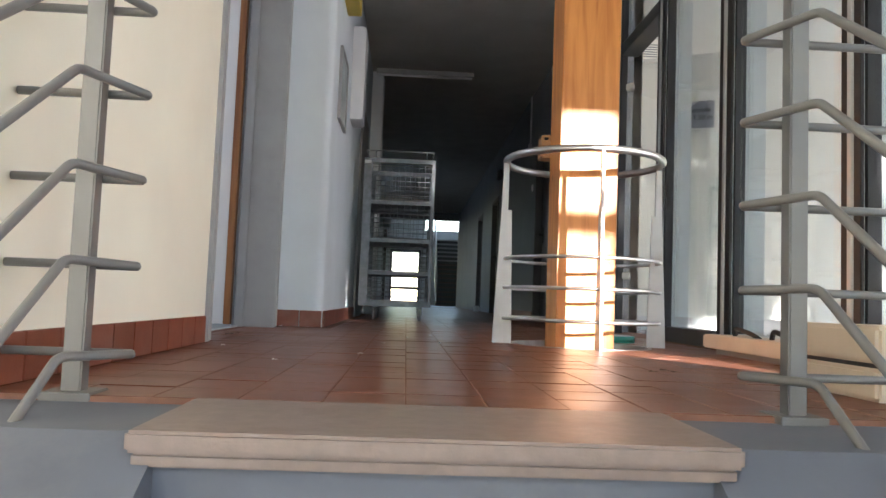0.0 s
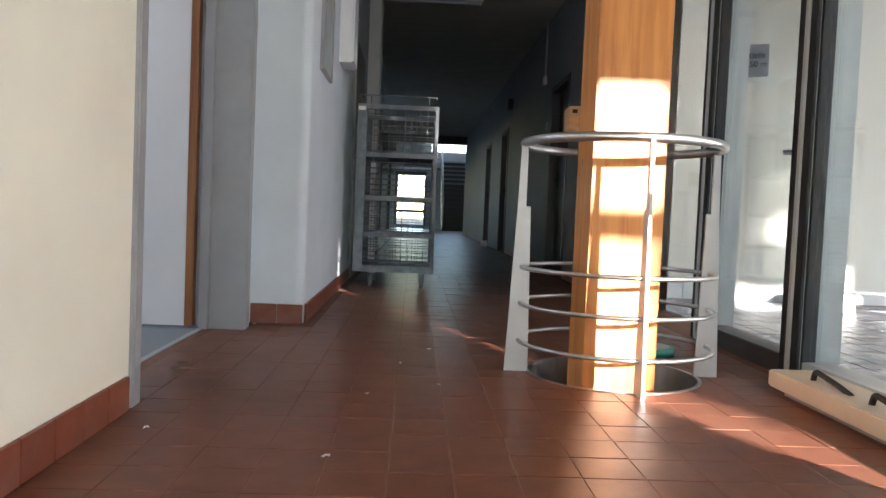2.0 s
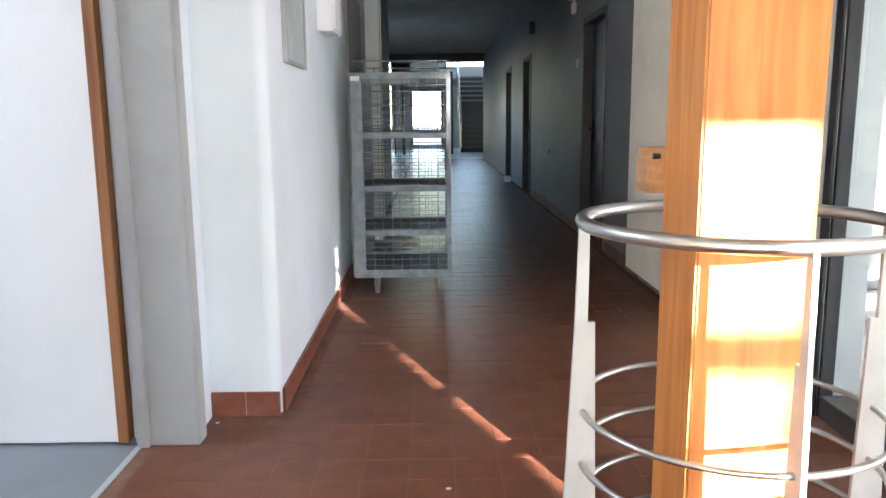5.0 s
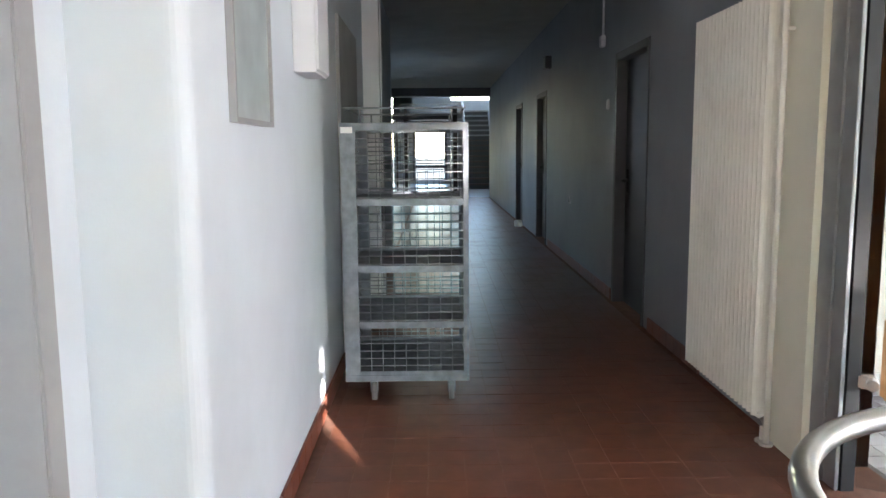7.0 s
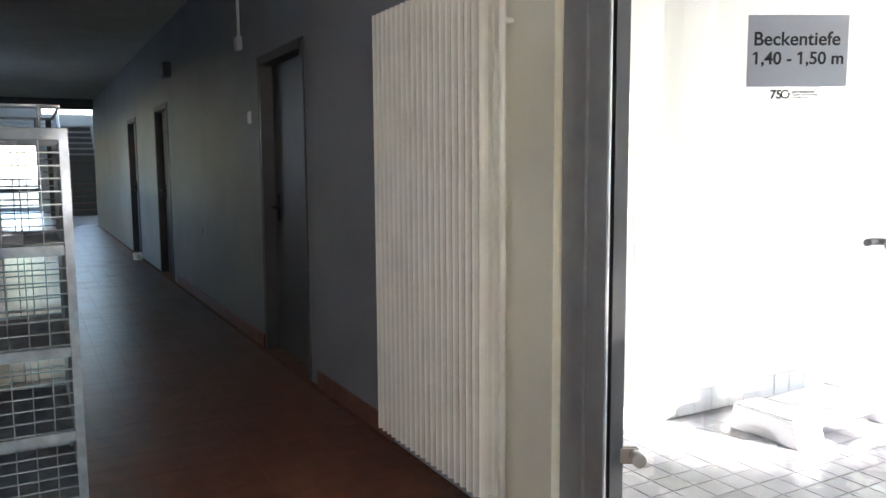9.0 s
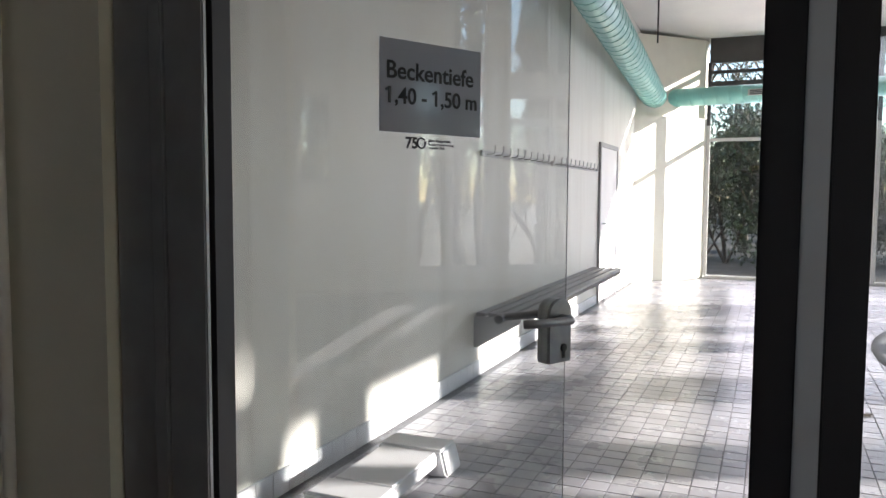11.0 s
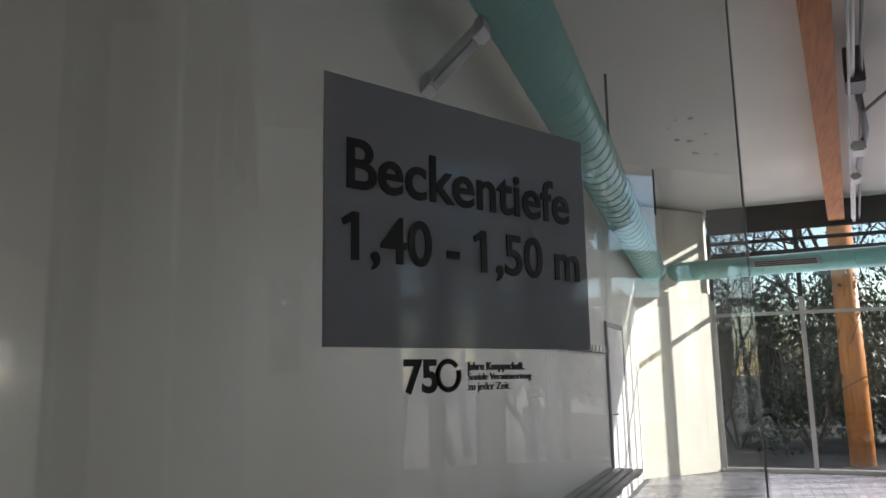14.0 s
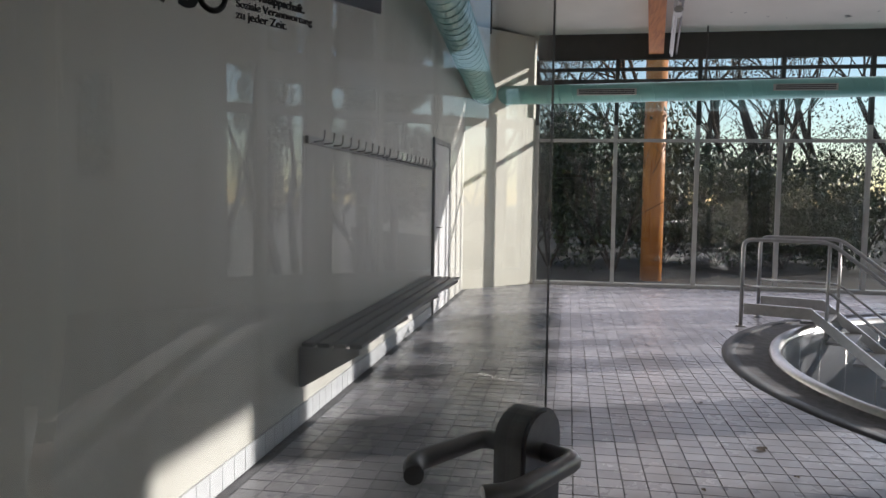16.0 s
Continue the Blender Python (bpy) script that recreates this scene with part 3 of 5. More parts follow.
def text_extent(text, size, bold):
    cu = bpy.data.curves.new("extent", "FONT")
    cu.body, cu.size, cu.offset = text, size, bold
    tmp = new("extent", cu)
    me = bpy.data.meshes.new_from_object(tmp.evaluated_get(bpy.context.evaluated_depsgraph_get()))
    xs, top = [v_.co.x for v_ in me.vertices], max(v_.co.y for v_ in me.vertices)
    bpy.data.objects.remove(tmp)
    return min(xs), max(xs), top


def notice_line(words, x, z, size, bold):
    """One object a word; a leading 1 gets its slanting flag."""
    line = ""
    for word in words:
        x1 = text_extent(line + word, size, bold)[1]
        w0, w1, top = text_extent(word, size, bold)
        dx = x + x1 - w1
        notice_text(word, dx, z, size, bold)
        if word[0] == "1":
            u0, u1, top = text_extent("1", size, bold)
            l, t = dx + u0, z + top
            bm = prism(bmesh.new(), [(l + 0.001, t), (l - 0.0085, t - 0.0060), (l - 0.0065, t - 0.0105), (l + 0.001, t - 0.0068)], "y", -0.0066, -0.0054)
            part("numeral_flag", on_leaf(bm), INK, notice)
        line += word + " "


notice_line(["Beckentiefe"], SX0 + 0.0155, SZ0 + 0.1165, 0.0536, 0.0008)
notice_line(["1,40", "-", "1,50", "m"], SX0 + 0.0135, SZ0 + 0.0635, 0.0496, 0.0008)
note = thing("slogan_sticker", "clear sticker with black number and small lettering on the glass", "sticker", (HX + DV.x * 0.5, HY + DV.y * 0.5, 1.48))
for text, x, z, size, b in (("75", 0.070, -0.0330, 0.0345, 0.0010), ("Jahre Knappschaft.", 0.135, -0.0170, 0.0088, 0.0002), ("Soziale Verantwortung", 0.135, -0.0250, 0.0080, 0), ("zu jeder Zeit.", 0.135, -0.0330, 0.0088, 0)):
    lettering("lettering", text, size, INK, LEAFM @ Matrix.Translation((SX0 + x, -0.0042, SZ0 + z)) @ pose(0, 0, 0, 90, 0, 0), note, bold=b)
bm = tube(bmesh.new(), [(SX0 + 0.1145 + 0.0110 * math.cos(a), -0.0042, SZ0 - 0.0210 + 0.0110 * math.sin(a)) for a in [radians(40 + i * 14.2) for i in range(25)]], 0.0022, 6)
part("ring_mark", on_leaf(bm), INK, note)

# ---- pool hall structure ----
NY, EX, SY, HH = 7.05, 14.40, -3.2, 4.15
solid("floor_hall", boxes((2.3, EX + 0.3, 4.6, NY, -0.3, -0.004), (2.3, 4.2, SY, 4.6, -0.3, -0.004), (12.8, EX + 0.3, SY, 4.6, -0.3, -0.004)), PALEGROUT, "grey grout bed of the pool deck", "floor", S)
solid("wall_north_hall", boxes((2.3, EX + 0.3, NY, NY + 0.25, 0, HH)), HALLWALL, "off-white painted pool hall wall with faint stains", "wall", S)
solid("wall_west_hall", boxes((2.23, 2.3, 6.17, NY, 0, HH), (2.06, 2.3, -3.4, 6.17, H + 0.001, HH)), HALLWALL, "off-white painted hall wall over the glazed screen", "wall", S)
solid("wall_northeast_pier", prism(prism(bmesh.new(), [(13.27, NY), (EX, 6.06), (EX + 0.3, 6.06), (EX + 0.3, NY)], "z", 0, 2.66), [(13.40, NY), (EX + 0.02, 6.10), (EX + 0.3, 6.07), (EX + 0.3, NY)], "z", 2.66, 3.95), PIERPAINT, "cream slanting wall pier beside the tall windows", "wall", S)
bm = bmesh.new()
prism(bm, [(2.06, HH + 0.55), (EX + 0.4, 3.95), (EX + 0.4, 4.15), (2.06, HH + 0.75)], "y", SY - 0.4, NY + 0.25)
solid("ceiling_hall", bm, HALLCEIL, "stained white sloping hall ceiling with cracks", "ceiling", S)


def window_wall(name, along, fixed, cuts, flip, head=3.9, bars=(), label="", solid_part=None):
    """Tall windows between mullions: along 'y' at x = fixed, or along 'x' at y = fixed."""
    w = thing(name, label, "window", (fixed, 0, 0) if along == "y" else (8, fixed, 0), kind=S)

    def b(a0, a1, d0, d1, z0, z1):
        d0, d1 = sorted((fixed + d0 * flip, fixed + d1 * flip))
        return (d0, d1, a0, a1, z0, z1) if along == "y" else (a0, a1, d0, d1, z0, z1)
    lo, hi = cuts[0], cuts[-1]
    part("window_sill", boxes(b(lo, hi, -0.02, 0.16, 0.0, 0.05)), WINFRAME, w)
    part("header", boxes(b(lo, hi, 0.0, 0.12, 3.58, head)), DARKFRAME, w, "dark header panel")
    for c in cuts:
        part("mullion", boxes(b(c - 0.03, c + 0.03, 0.0, 0.09, 0.05, 2.55), bevel=0.004), WINFRAME, w)
        part("mullion", boxes(b(c - 0.03, c + 0.03, 0.0, 0.09, 2.55, 3.58), bevel=0.004), DARKFRAME, w)
    for a0, a1 in zip(cuts, cuts[1:]):
        part("transom", boxes(b(a0 + 0.03, a1 - 0.03, 0.01, 0.08, 2.29, 2.34), bevel=0.004), WINFRAME, w)
        part("transom", boxes(b(a0 + 0.03, a1 - 0.03, 0.01, 0.08, 3.40, 3.45)), DARKFRAME, w)
        part("transom", boxes(b(a0 + 0.03, a1 - 0.03, 0.01, 0.08, 3.20, 3.27)), DARKFRAME, w)
        pane("pane", boxes(b(a0 + 0.03, a1 - 0.03, 0.04, 0.048, 0.05, 3.58)), GLASS, w)
    return w


window_wall("window_east", "y", EX, [6.03, 4.79, 3.54, 2.32, 1.05, -0.2, -1.5, -2.9][::-1], 1, head=4.0, label="tall hall windows with grey mullions and dark header")
solid("wall_east_hall", boxes((EX, EX + 0.3, -3.4, NY, 4.0, HH), (EX, EX + 0.3, -3.4, -2.95, 0, 3.9)), HALLWALL, "off-white wall over the tall windows", "wall", S)
# the south side: lower and upper lights between posts, a beam band across them
SOUTH = [(2.40, 2.83, 1.5, 2.75), (4.045, 4.43, 0.3, 3.0), (4.54, 5.06, 0.3, 2.82), (5.38, 6.03, 0.3, 2.82), (6.09, 6.90, 0.3, 2.82), (6.96, 7.82, 0.3, 2.82),
         (7.97, 8.32, 0.3, 3.0), (8.77, 9.81, 0.3, 3.0), (10.5, 11.6, 0.3, 3.0), (12.0, 12.6, 0.3, 3.0), (12.95, 13.8, 0.3, 3.0)]
UPPER = [(4.54, 5.06), (5.38, 6.03), (6.09, 6.90), (6.96, 7.82)]
TOPZ = HH + 0.5
bm, x = bmesh.new(), 2.06
for a, b, z0, z1 in SOUTH:
    bx(bm, x, a, SY - 0.25, SY, 0, 3.1 if 4.0 < a < 7.9 else TOPZ)
    bx(bm, a, b, SY - 0.25, SY, 0, z0), bx(bm, a, b, SY - 0.25, SY, z1, 3.1 if 4.0 < a < 7.9 else TOPZ)
    x = b
bx(bm, x, EX + 0.3, SY - 0.25, SY, 0, TOPZ)
x = 2.83
for a, b in UPPER:
    bx(bm, x, a, SY - 0.25, SY, 3.1, TOPZ), bx(bm, a, b, SY - 0.25, SY, 4.3, TOPZ)
    x = b
bx(bm, x, 7.97, SY - 0.25, SY, 3.1, TOPZ)
solid("wall_south_hall", bm, HALLWALL, "off-white hall wall between narrow tall windows", "wall", S)
for a, b, z0, z1 in SOUTH + [(a, b, 3.1, 4.3) for a, b in UPPER]:
    w = thing("window_south", "narrow tall hall window with grey frame", "window", ((a + b) / 2, SY, z0), "narrow hall windows", S)
    bars = [(a, a + 0.03, SY - 0.12, SY - 0.05, z0, z1), (b - 0.03, b, SY - 0.12, SY - 0.05, z0, z1), (a + 0.03, b - 0.03, SY - 0.12, SY - 0.05, z1 - 0.04, z1), (a + 0.03, b - 0.03, SY - 0.12, SY - 0.05, z0, z0 + 0.06)]
    if z1 - z0 > 2:
        bars.append((a + 0.03, b - 0.03, SY - 0.12, SY - 0.05, 2.38, 2.50))
    part("window_frame", boxes(*bars), WINFRAME, w)
    pane("pane", boxes((a + 0.03, b - 0.03, SY - 0.09, SY - 0.082, z0 + 0.06, z1 - 0.04)), GLASS, w)

# the white door at the end of the north wall
wd = thing("door_hall", "white steel door with grey frame and lever", "door", (12.0, NY, 0), kind=S)
part("door_frame", boxes((10.62, 10.68, NY - 0.03, NY - 0.001, 0, 2.0), (11.74, 11.80, NY - 0.03, NY - 0.001, 0, 2.0), (10.62, 11.80, NY - 0.03, NY - 0.001, 2.0, 2.06), bevel=0.004), GREYFRAME, wd)
lf = part("door_leaf", boxes((10.68, 11.74, NY - 0.02, NY - 0.001, 0.01, 2.0), bevel=0.002), WHITEPAINT, wd)
part("lever", tube(bmesh.new(), bend([(10.80, NY - 0.02, 1.02), (10.80, NY - 0.07, 1.02), (10.94, NY - 0.07, 1.02)], 0.02), 0.01, 8), STEEL, lf)

# ---- lobby things ----
LITTER = [(-0.28, 3.80, 0.035), (-0.28, 3.91, 0.032), (1.30, 2.61, 0.03), (1.24, 2.56, 0.022), (6.36, 4.42, 0.05), (7.30, 4.59, 0.02), (3.68, 5.75, 0.035), (5.94, 4.35, 0.022), (5.67, 4.84, 0.02)]
SCRAPS = [(0.64, 4.36, 0.010), (0.52, 4.03, 0.009), (0.66, 3.67, 0.008), (0.42, 3.51, 0.009), (0.36, 2.87, 0.012), (0.14, 2.54, 0.012), (-0.23, 4.91, 0.012), (-0.13, 3.06, 0.010)]
col = thing("timber_column", "orange-brown glulam timber column with small knots", "column", (1.35, 4.02, -0.42))
part("shaft", boxes((1.212, 1.49, 3.885, 4.16, -0.42, H - 0.001), bevel=0.006), GLULAM, col)

pit = thing("column_pit", "round recess in the tiled floor around the column", "floor recess", (CX, CY, -0.4), kind=S)
bm = bmesh.new()
tube(bm, [(CX, CY, -0.46), (CX, CY, -0.42)], 0.30, 40)
part("pit_floor", bm, LIGHTPAINT, pit, "pale screed floor of the recess")
bm = bmesh.new()
n = 48
R0, R1 = 0.325, 0.34
ring = [[bm.verts.new((CX + r * math.cos(2 * math.pi * i / n), CY + r * math.sin(2 * math.pi * i / n), z)) for i in range(n)] for r, z in ((R0, -0.42), (R0, 0.003), (R1, 0.003), (R1, -0.42))]
for a, b in zip(ring, ring[1:]):
    for i in range(n):
        bm.faces.new((a[i], a[(i + 1) % n], b[(i + 1) % n], b[i]))
part("pit_rim", bm, STEEL, pit, "thin steel edge strip")

guard = thing("guard_rail", "round stainless steel guard rail around the column", "railing", (CX, CY, 0))
part("top_ring", tube(bmesh.new(), arc(CX, CY, RZ, RR, 0, 360 * 63 / 64, 63), 0.0175, 12, True), STEEL, guard)
for z in (0.405, 0.265, 0.12):
    part("ring_bar", tube(bmesh.new(), arc(CX, CY, z, RR - 0.004, 0, 360 * 63 / 64, 63), 0.0085, 8, True), STEEL, guard)
for a in (-90, 180, 0, 90):
    bm = bmesh.new()
    # a tapered flat post that narrows in a step near its top
    prism(bm, [(-0.046, 0.0), (0.046, 0.0), (0.030, 0.64), (0.012, 0.64), (0.012, 0.875), (-0.014, 0.875), (-0.020, 0.64)], "y", -0.006, 0.006)
    m = Matrix.Translation((CX + RR * math.cos(radians(a)), CY + RR * math.sin(radians(a)), 0)) @ pose(0, 0, 0, 0, 0, a + 180)
    bmesh.ops.transform(bm, matrix=m, verts=bm.verts)
    part("post", bm, LIGHTPAINT, guard, "tapered flat light grey post")

# a cable trunking box and beige cases by the glazing
case = thing("beige_case", "long low beige case with black handles on the floor", "case", (1.95, 3.2, 0))
part("body", boxes((1.86, 2.05, 1.95, 3.75, 0.025, 0.085), bevel=0.006), BEIGE, case)
part("base", boxes((1.90, 2.05, 2.3, 3.70, 0.0, 0.0245)), GREYPLASTIC, case)
for y in (3.35, 3.02):
    part("handle", tube(bmesh.new(), bend([(1.93, y + 0.22, 0.083), (1.925, y + 0.20, 0.12), (1.925, y + 0.05, 0.10), (1.935, y, 0.082)], 0.03), 0.010, 8), RUBBER, case)
bin_ = thing("beige_box", "stacked beige plastic box standing by the glazed screen", "box", (1.75, 2.2, 0))
part("lower_shell", boxes((1.55, 1.84, 1.98, 2.36, 0.0, 0.075), bevel=0.01), BEIGE, bin_)
part("seam", boxes((1.56, 1.835, 1.985, 2.355, 0.075, 0.085)), RUBBER, bin_)
part("upper_shell", boxes((1.55, 1.84, 1.98, 2.36, 0.085, 0.17), bevel=0.01), BEIGE, bin_)
gp = thing("green_tray", "small green plastic tray lying beside the column", "tray", (1.62, 4.45, 0))
bm = bmesh.new()
tube(bm, [(1.64, 4.47, 0.002), (1.64, 4.47, 0.035)], 0.12, 24)
part("rim", bm, GREENPLASTIC, gp)
bm = bmesh.new()
tube(bm, [(1.64, 4.47, 0.0352), (1.64, 4.47, 0.038)], 0.10, 24)
part("dish", bm, LIGHTPAINT, gp)
ctrl = thing("control_unit", "cream wall control unit with vent slots", "control unit", (2.6, 7.0, 2.4))
part("housing", boxes((2.50, 2.71, NY - 0.09, NY - 0.001, 2.42, 2.62), bevel=0.01), RADIATOR, ctrl)
for i in range(6):
    part("slot", boxes((2.53, 2.68, NY - 0.0915, NY - 0.0905, 2.45 + 0.022 * i, 2.46 + 0.022 * i)), GREYPLASTIC, ctrl)

# ---- cage trolley ----
tr = thing("cage_trolley", "galvanised wire cage trolley with four shelves on castors", "trolley", (0.40, 7.3, 0))
X0, X1, Y0, Y1, ZB, ZT = 0.09, 0.72, 7.0, 7.72, 0.135, 1.42
for x, w in ((X0, 0.075), (X1 - 0.028, 0.028)):
    for y in (Y0, Y1 - 0.03):
        part("upright", boxes((x, x + w, y, y + 0.03, ZB, ZT), bevel=0.003), GALV, tr)
part("base_frame", boxes((X0, X1, Y0 - 0.004, Y0 + 0.03, ZB - 0.012, ZB + 0.022), (X0, X1, Y1 - 0.03, Y1 + 0.004, ZB - 0.012, ZB + 0.022), (X0, X0 + 0.03, Y0 + 0.03, Y1 - 0.03, ZB - 0.012, ZB + 0.022), (X1 - 0.03, X1, Y0 + 0.03, Y1 - 0.03, ZB - 0.012, ZB + 0.022), bevel=0.002), GALV, tr)
for z in (ZB + 0.024, 0.415, 0.70, 1.035, ZT - 0.02):
    low = z < ZT - 0.1
    xa, xb, h0, h1 = (X0 + 0.076, X1 - 0.029, 0.017, 0.017) if low else (X0, X1, 0.012, 0.025)
    sh = part("shelf_edge", boxes((xa, xb, Y0 - (0.0 if low else 0.002), Y0 + 0.028, z - h0, z + h1), bevel=0.002), GALV, tr)
    part("shelf_edge", boxes((xa, xb, Y1 - 0.028, Y1 + 0.002, z - h0, z + h1), bevel=0.002), GALV, tr)
    if z < ZT - 0.1:
        part("shelf_sheet", boxes((X0 + 0.03, X1 - 0.03, Y0 + 0.03, Y1 - 0.03, z - 0.004, z + 0.004)), GALV, sh)


def grid(axis, a0, a1, fixed, z0, z1, da, dz):
    bm = bmesh.new()
    na, nz = round((a1 - a0) / da), round((z1 - z0) / dz)
    for i in range(1, na):
        a = a0 + (a1 - a0) * i / na
        p = (a, fixed) if axis == "x" else (fixed, a)
        tube(bm, [(*p, z0), (*p, z1)], 0.0019, 4)
    for i in range(1, nz):
        z = z0 + (z1 - z0) * i / nz
        p, q = ((a0, fixed + 0.003), (a1, fixed + 0.003)) if axis == "x" else ((fixed + 0.003, a0), (fixed + 0.003, a1))
        tube(bm, [(*p, z), (*q, z)], 0.0029, 4)
    return bm


ZS = [ZB + 0.03, 0.398, 0.683, 1.018, ZT - 0.03]
for za, zb in zip(ZS, ZS[1:]):
    tagged(part("wire_panel", grid("x", X0 + 0.075, X1 - 0.028, Y1 - 0.015, za, zb, 0.05, 0.05), WIRE, tr), kind="stuff")
    tagged(part("wire_panel", grid("x", X0 + 0.075, X1 - 0.028, Y0 + 0.004, za, zb, 0.06, 0.04), WIRE, tr), kind="stuff")
    tagged(part("wire_panel", grid("y", Y0 + 0.03, Y1 - 0.03, X0 + 0.02, za, zb, 0.05, 0.05), WIRE, tr), kind="stuff")
    tagged(part("wire_panel", grid("y", Y0 + 0.03, Y1 - 0.03, X1 - 0.015, za, zb, 0.05, 0.05), WIRE, tr), kind="stuff")
bm = bmesh.new()
for y in (Y0 + 0.02, Y1 - 0.02):
    tube(bm, [(X0 + 0.02, y, ZT + 0.075), (X1 - 0.02, y, ZT + 0.075)], 0.005, 6)
    for x in (X0 + 0.10, X1 - 0.08):
        tube(bm, [(x, y, ZT), (x, y, ZT + 0.075)], 0.005, 6)
for x in (X0 + 0.02, X1 - 0.02):
    tube(bm, [(x, Y0 + 0.02, ZT + 0.075), (x, Y1 - 0.02, ZT + 0.075)], 0.005, 6)
part("top_rail", bm, WIRE, tr)
part("label_plate", boxes((X0 + 0.004, X0 + 0.062, Y0 - 0.0025, Y0 - 0.001, ZT - 0.045, ZT - 0.015)), PAPER, tr, "small white label")
for x in (X0 + 0.14, X1 - 0.09):
    for y in (Y0 + 0.07, Y1 - 0.07):
        c = part("castor", boxes((x - 0.02, x - 0.015, y - 0.02, y + 0.02, 0.05, ZB - 0.012), (x + 0.015, x + 0.02, y - 0.02, y + 0.02, 0.05, ZB - 0.012), (x - 0.02, x + 0.02, y - 0.02, y + 0.02, ZB - 0.03, ZB - 0.012)), GALV, tr)
        bm = bmesh.new()
        tube(bm, [(x - 0.013, y + 0.012, 0.052), (x + 0.013, y + 0.012, 0.052)], 0.05, 18)
        part("wheel", bm, GREYPLASTIC, c, "grey rubber wheel")

# ---- radiator, pipes, crate ----
rad = thing("radiator", "tall cream panel radiator with vertical fins on the wall", "radiator", (2.0, 6.95, 0.1))
RY0, RY1 = 6.475, 7.41
part("back_panel", boxes((1.995, 2.045, RY0 + 0.004, RY1 - 0.004, 0.115, 1.94), bevel=0.004), RADIATOR, rad)
nf = 20
for i in range(nf):
    y = RY0 + (RY1 - RY0) * (i + 0.5) / nf
    bow = [(1.9945 - 0.043 * math.sin(radians(a_)), y - 0.0145 * math.cos(radians(a_))) for a_ in range(0, 181, 20)]
    part("fin", prism(bmesh.new(), bow, "z", 0.105, 1.95), RADIATOR, rad)
part("header", boxes((1.972, 2.044, RY0, RY1, 1.93, 1.957), bevel=0.006), RADIATOR, rad)
part("footer", boxes((1.972, 2.044, RY0, RY1, 0.095, 0.125), bevel=0.006), RADIATOR, rad)
v = part("valve", tube(bmesh.new(), bend([(2.005, RY0 + 0.03, 0.10), (2.005, RY0 - 0.02, 0.085), (2.005, RY0 - 0.03, 0.05)], 0.02), 0.016, 10), STEEL, rad, "steel valve")
for z in (0.5, 1.6):
    part("bracket", boxes((2.046, 2.058, RY1 - 0.05, RY1 - 0.02, z, z + 0.06)), RADIATOR, rad)
for y, z1 in ((6.405, H), (6.445, 0.07)):
    p = thing("heating_pipe", "cream painted heating pipe running up beside the radiator" if z1 > 1 else "short cream painted pipe stub under the radiator", "pipe", (1.985, y, 0), "heating pipes")
    part("pipe", tube(bmesh.new(), [(1.985, y, 0.0), (1.985, y, z1)], 0.0125, 12), RADIATOR, p)
    bm = bmesh.new()
    tube(bm, [(1.985, y, 0.0005), (1.985, y, 0.012)], 0.03, 14)
    part("rosette", bm, RADIATOR, p)
    if z1 > 1:
        part("clip", boxes((1.98, 2.019, y - 0.02, y + 0.02, 1.76, 1.775), bevel=0.003), RADIATOR, p)
crate = thing("wooden_box", "small light-brown wooden box fixed to the timber column", "box", (1.19, 4.22, 0.94))
part("shell", boxes((1.168, 1.29, 4.161, 4.27, 0.94, 1.06), bevel=0.006), CRATEWOOD, crate)
bm = tube(bmesh.new(), bend([(1.18, 4.1595, 1.038), (1.20, 4.1595, 1.038)], 0.01), 0.008, 8)
part("grip_hole", bm, INK, crate)

# ---- corridor doors and small wall things ----
for i, ((a, b), mat) in enumerate(((D1, DARKDOOR), (D2, DARKDOOR), (D3, BLUEDOOR))):
    d = thing("door_%d" % (i + 2), "dark grey corridor door in a grey steel frame" if mat is DARKDOOR else "blue-grey corridor door in a grey steel frame", "door", (2.15, a, 0), kind=S)
    part("door_frame", boxes((2.05, 2.2, a + 0.001, a + 0.06, 0, 2.06), (2.05, 2.2, b - 0.06, b - 0.001, 0, 2.06), (2.05, 2.2, a + 0.06, b - 0.06, 2.0, 2.06), bevel=0.004), DARKDOOR, d)
    dl = part("door_leaf", boxes((2.14, 2.18, a + 0.061, b - 0.061, 0.005, 1.999), bevel=0.002), mat, d)
    part("lever", tube(bmesh.new(), bend([(2.14, b - 0.14, 1.03), (2.085, b - 0.14, 1.03), (2.085, b - 0.27, 1.03)], 0.02), 0.011, 8), RUBBER, dl, "black lever handle")
    part("plate", boxes((2.133, 2.1395, b - 0.16, b - 0.12, 0.93, 1.12), bevel=0.003), RUBBER, dl)


def wall_box(name, label, cat, b, mat, bevel=0.006):
    o = thing(name, label, cat, (b[0], b[2], b[4]))
    part("housing", boxes(b, bevel=bevel), mat, o)
    return o


o = wall_box("light_switch", "white light switch on the corridor wall", "switch", (2.048, 2.059, 9.83, 9.91, 1.62, 1.71), WHITEPLASTIC)
part("rocker", boxes((2.044, 2.0475, 9.845, 9.895, 1.635, 1.695), bevel=0.001), WHITEPLASTIC, o)
o = wall_box("wall_socket", "dark wall socket low on the corridor wall", "socket", (2.046, 2.059, 11.62, 11.70, 0.68, 0.76), GREYPLASTIC)
part("insert", boxes((2.043, 2.0455, 11.64, 11.68, 0.70, 0.74)), INK, o)
o = wall_box("junction_box", "white junction box with conduit up the corridor wall", "junction box", (2.02, 2.059, 10.02, 10.12, 2.17, 2.27), WHITEPLASTIC)
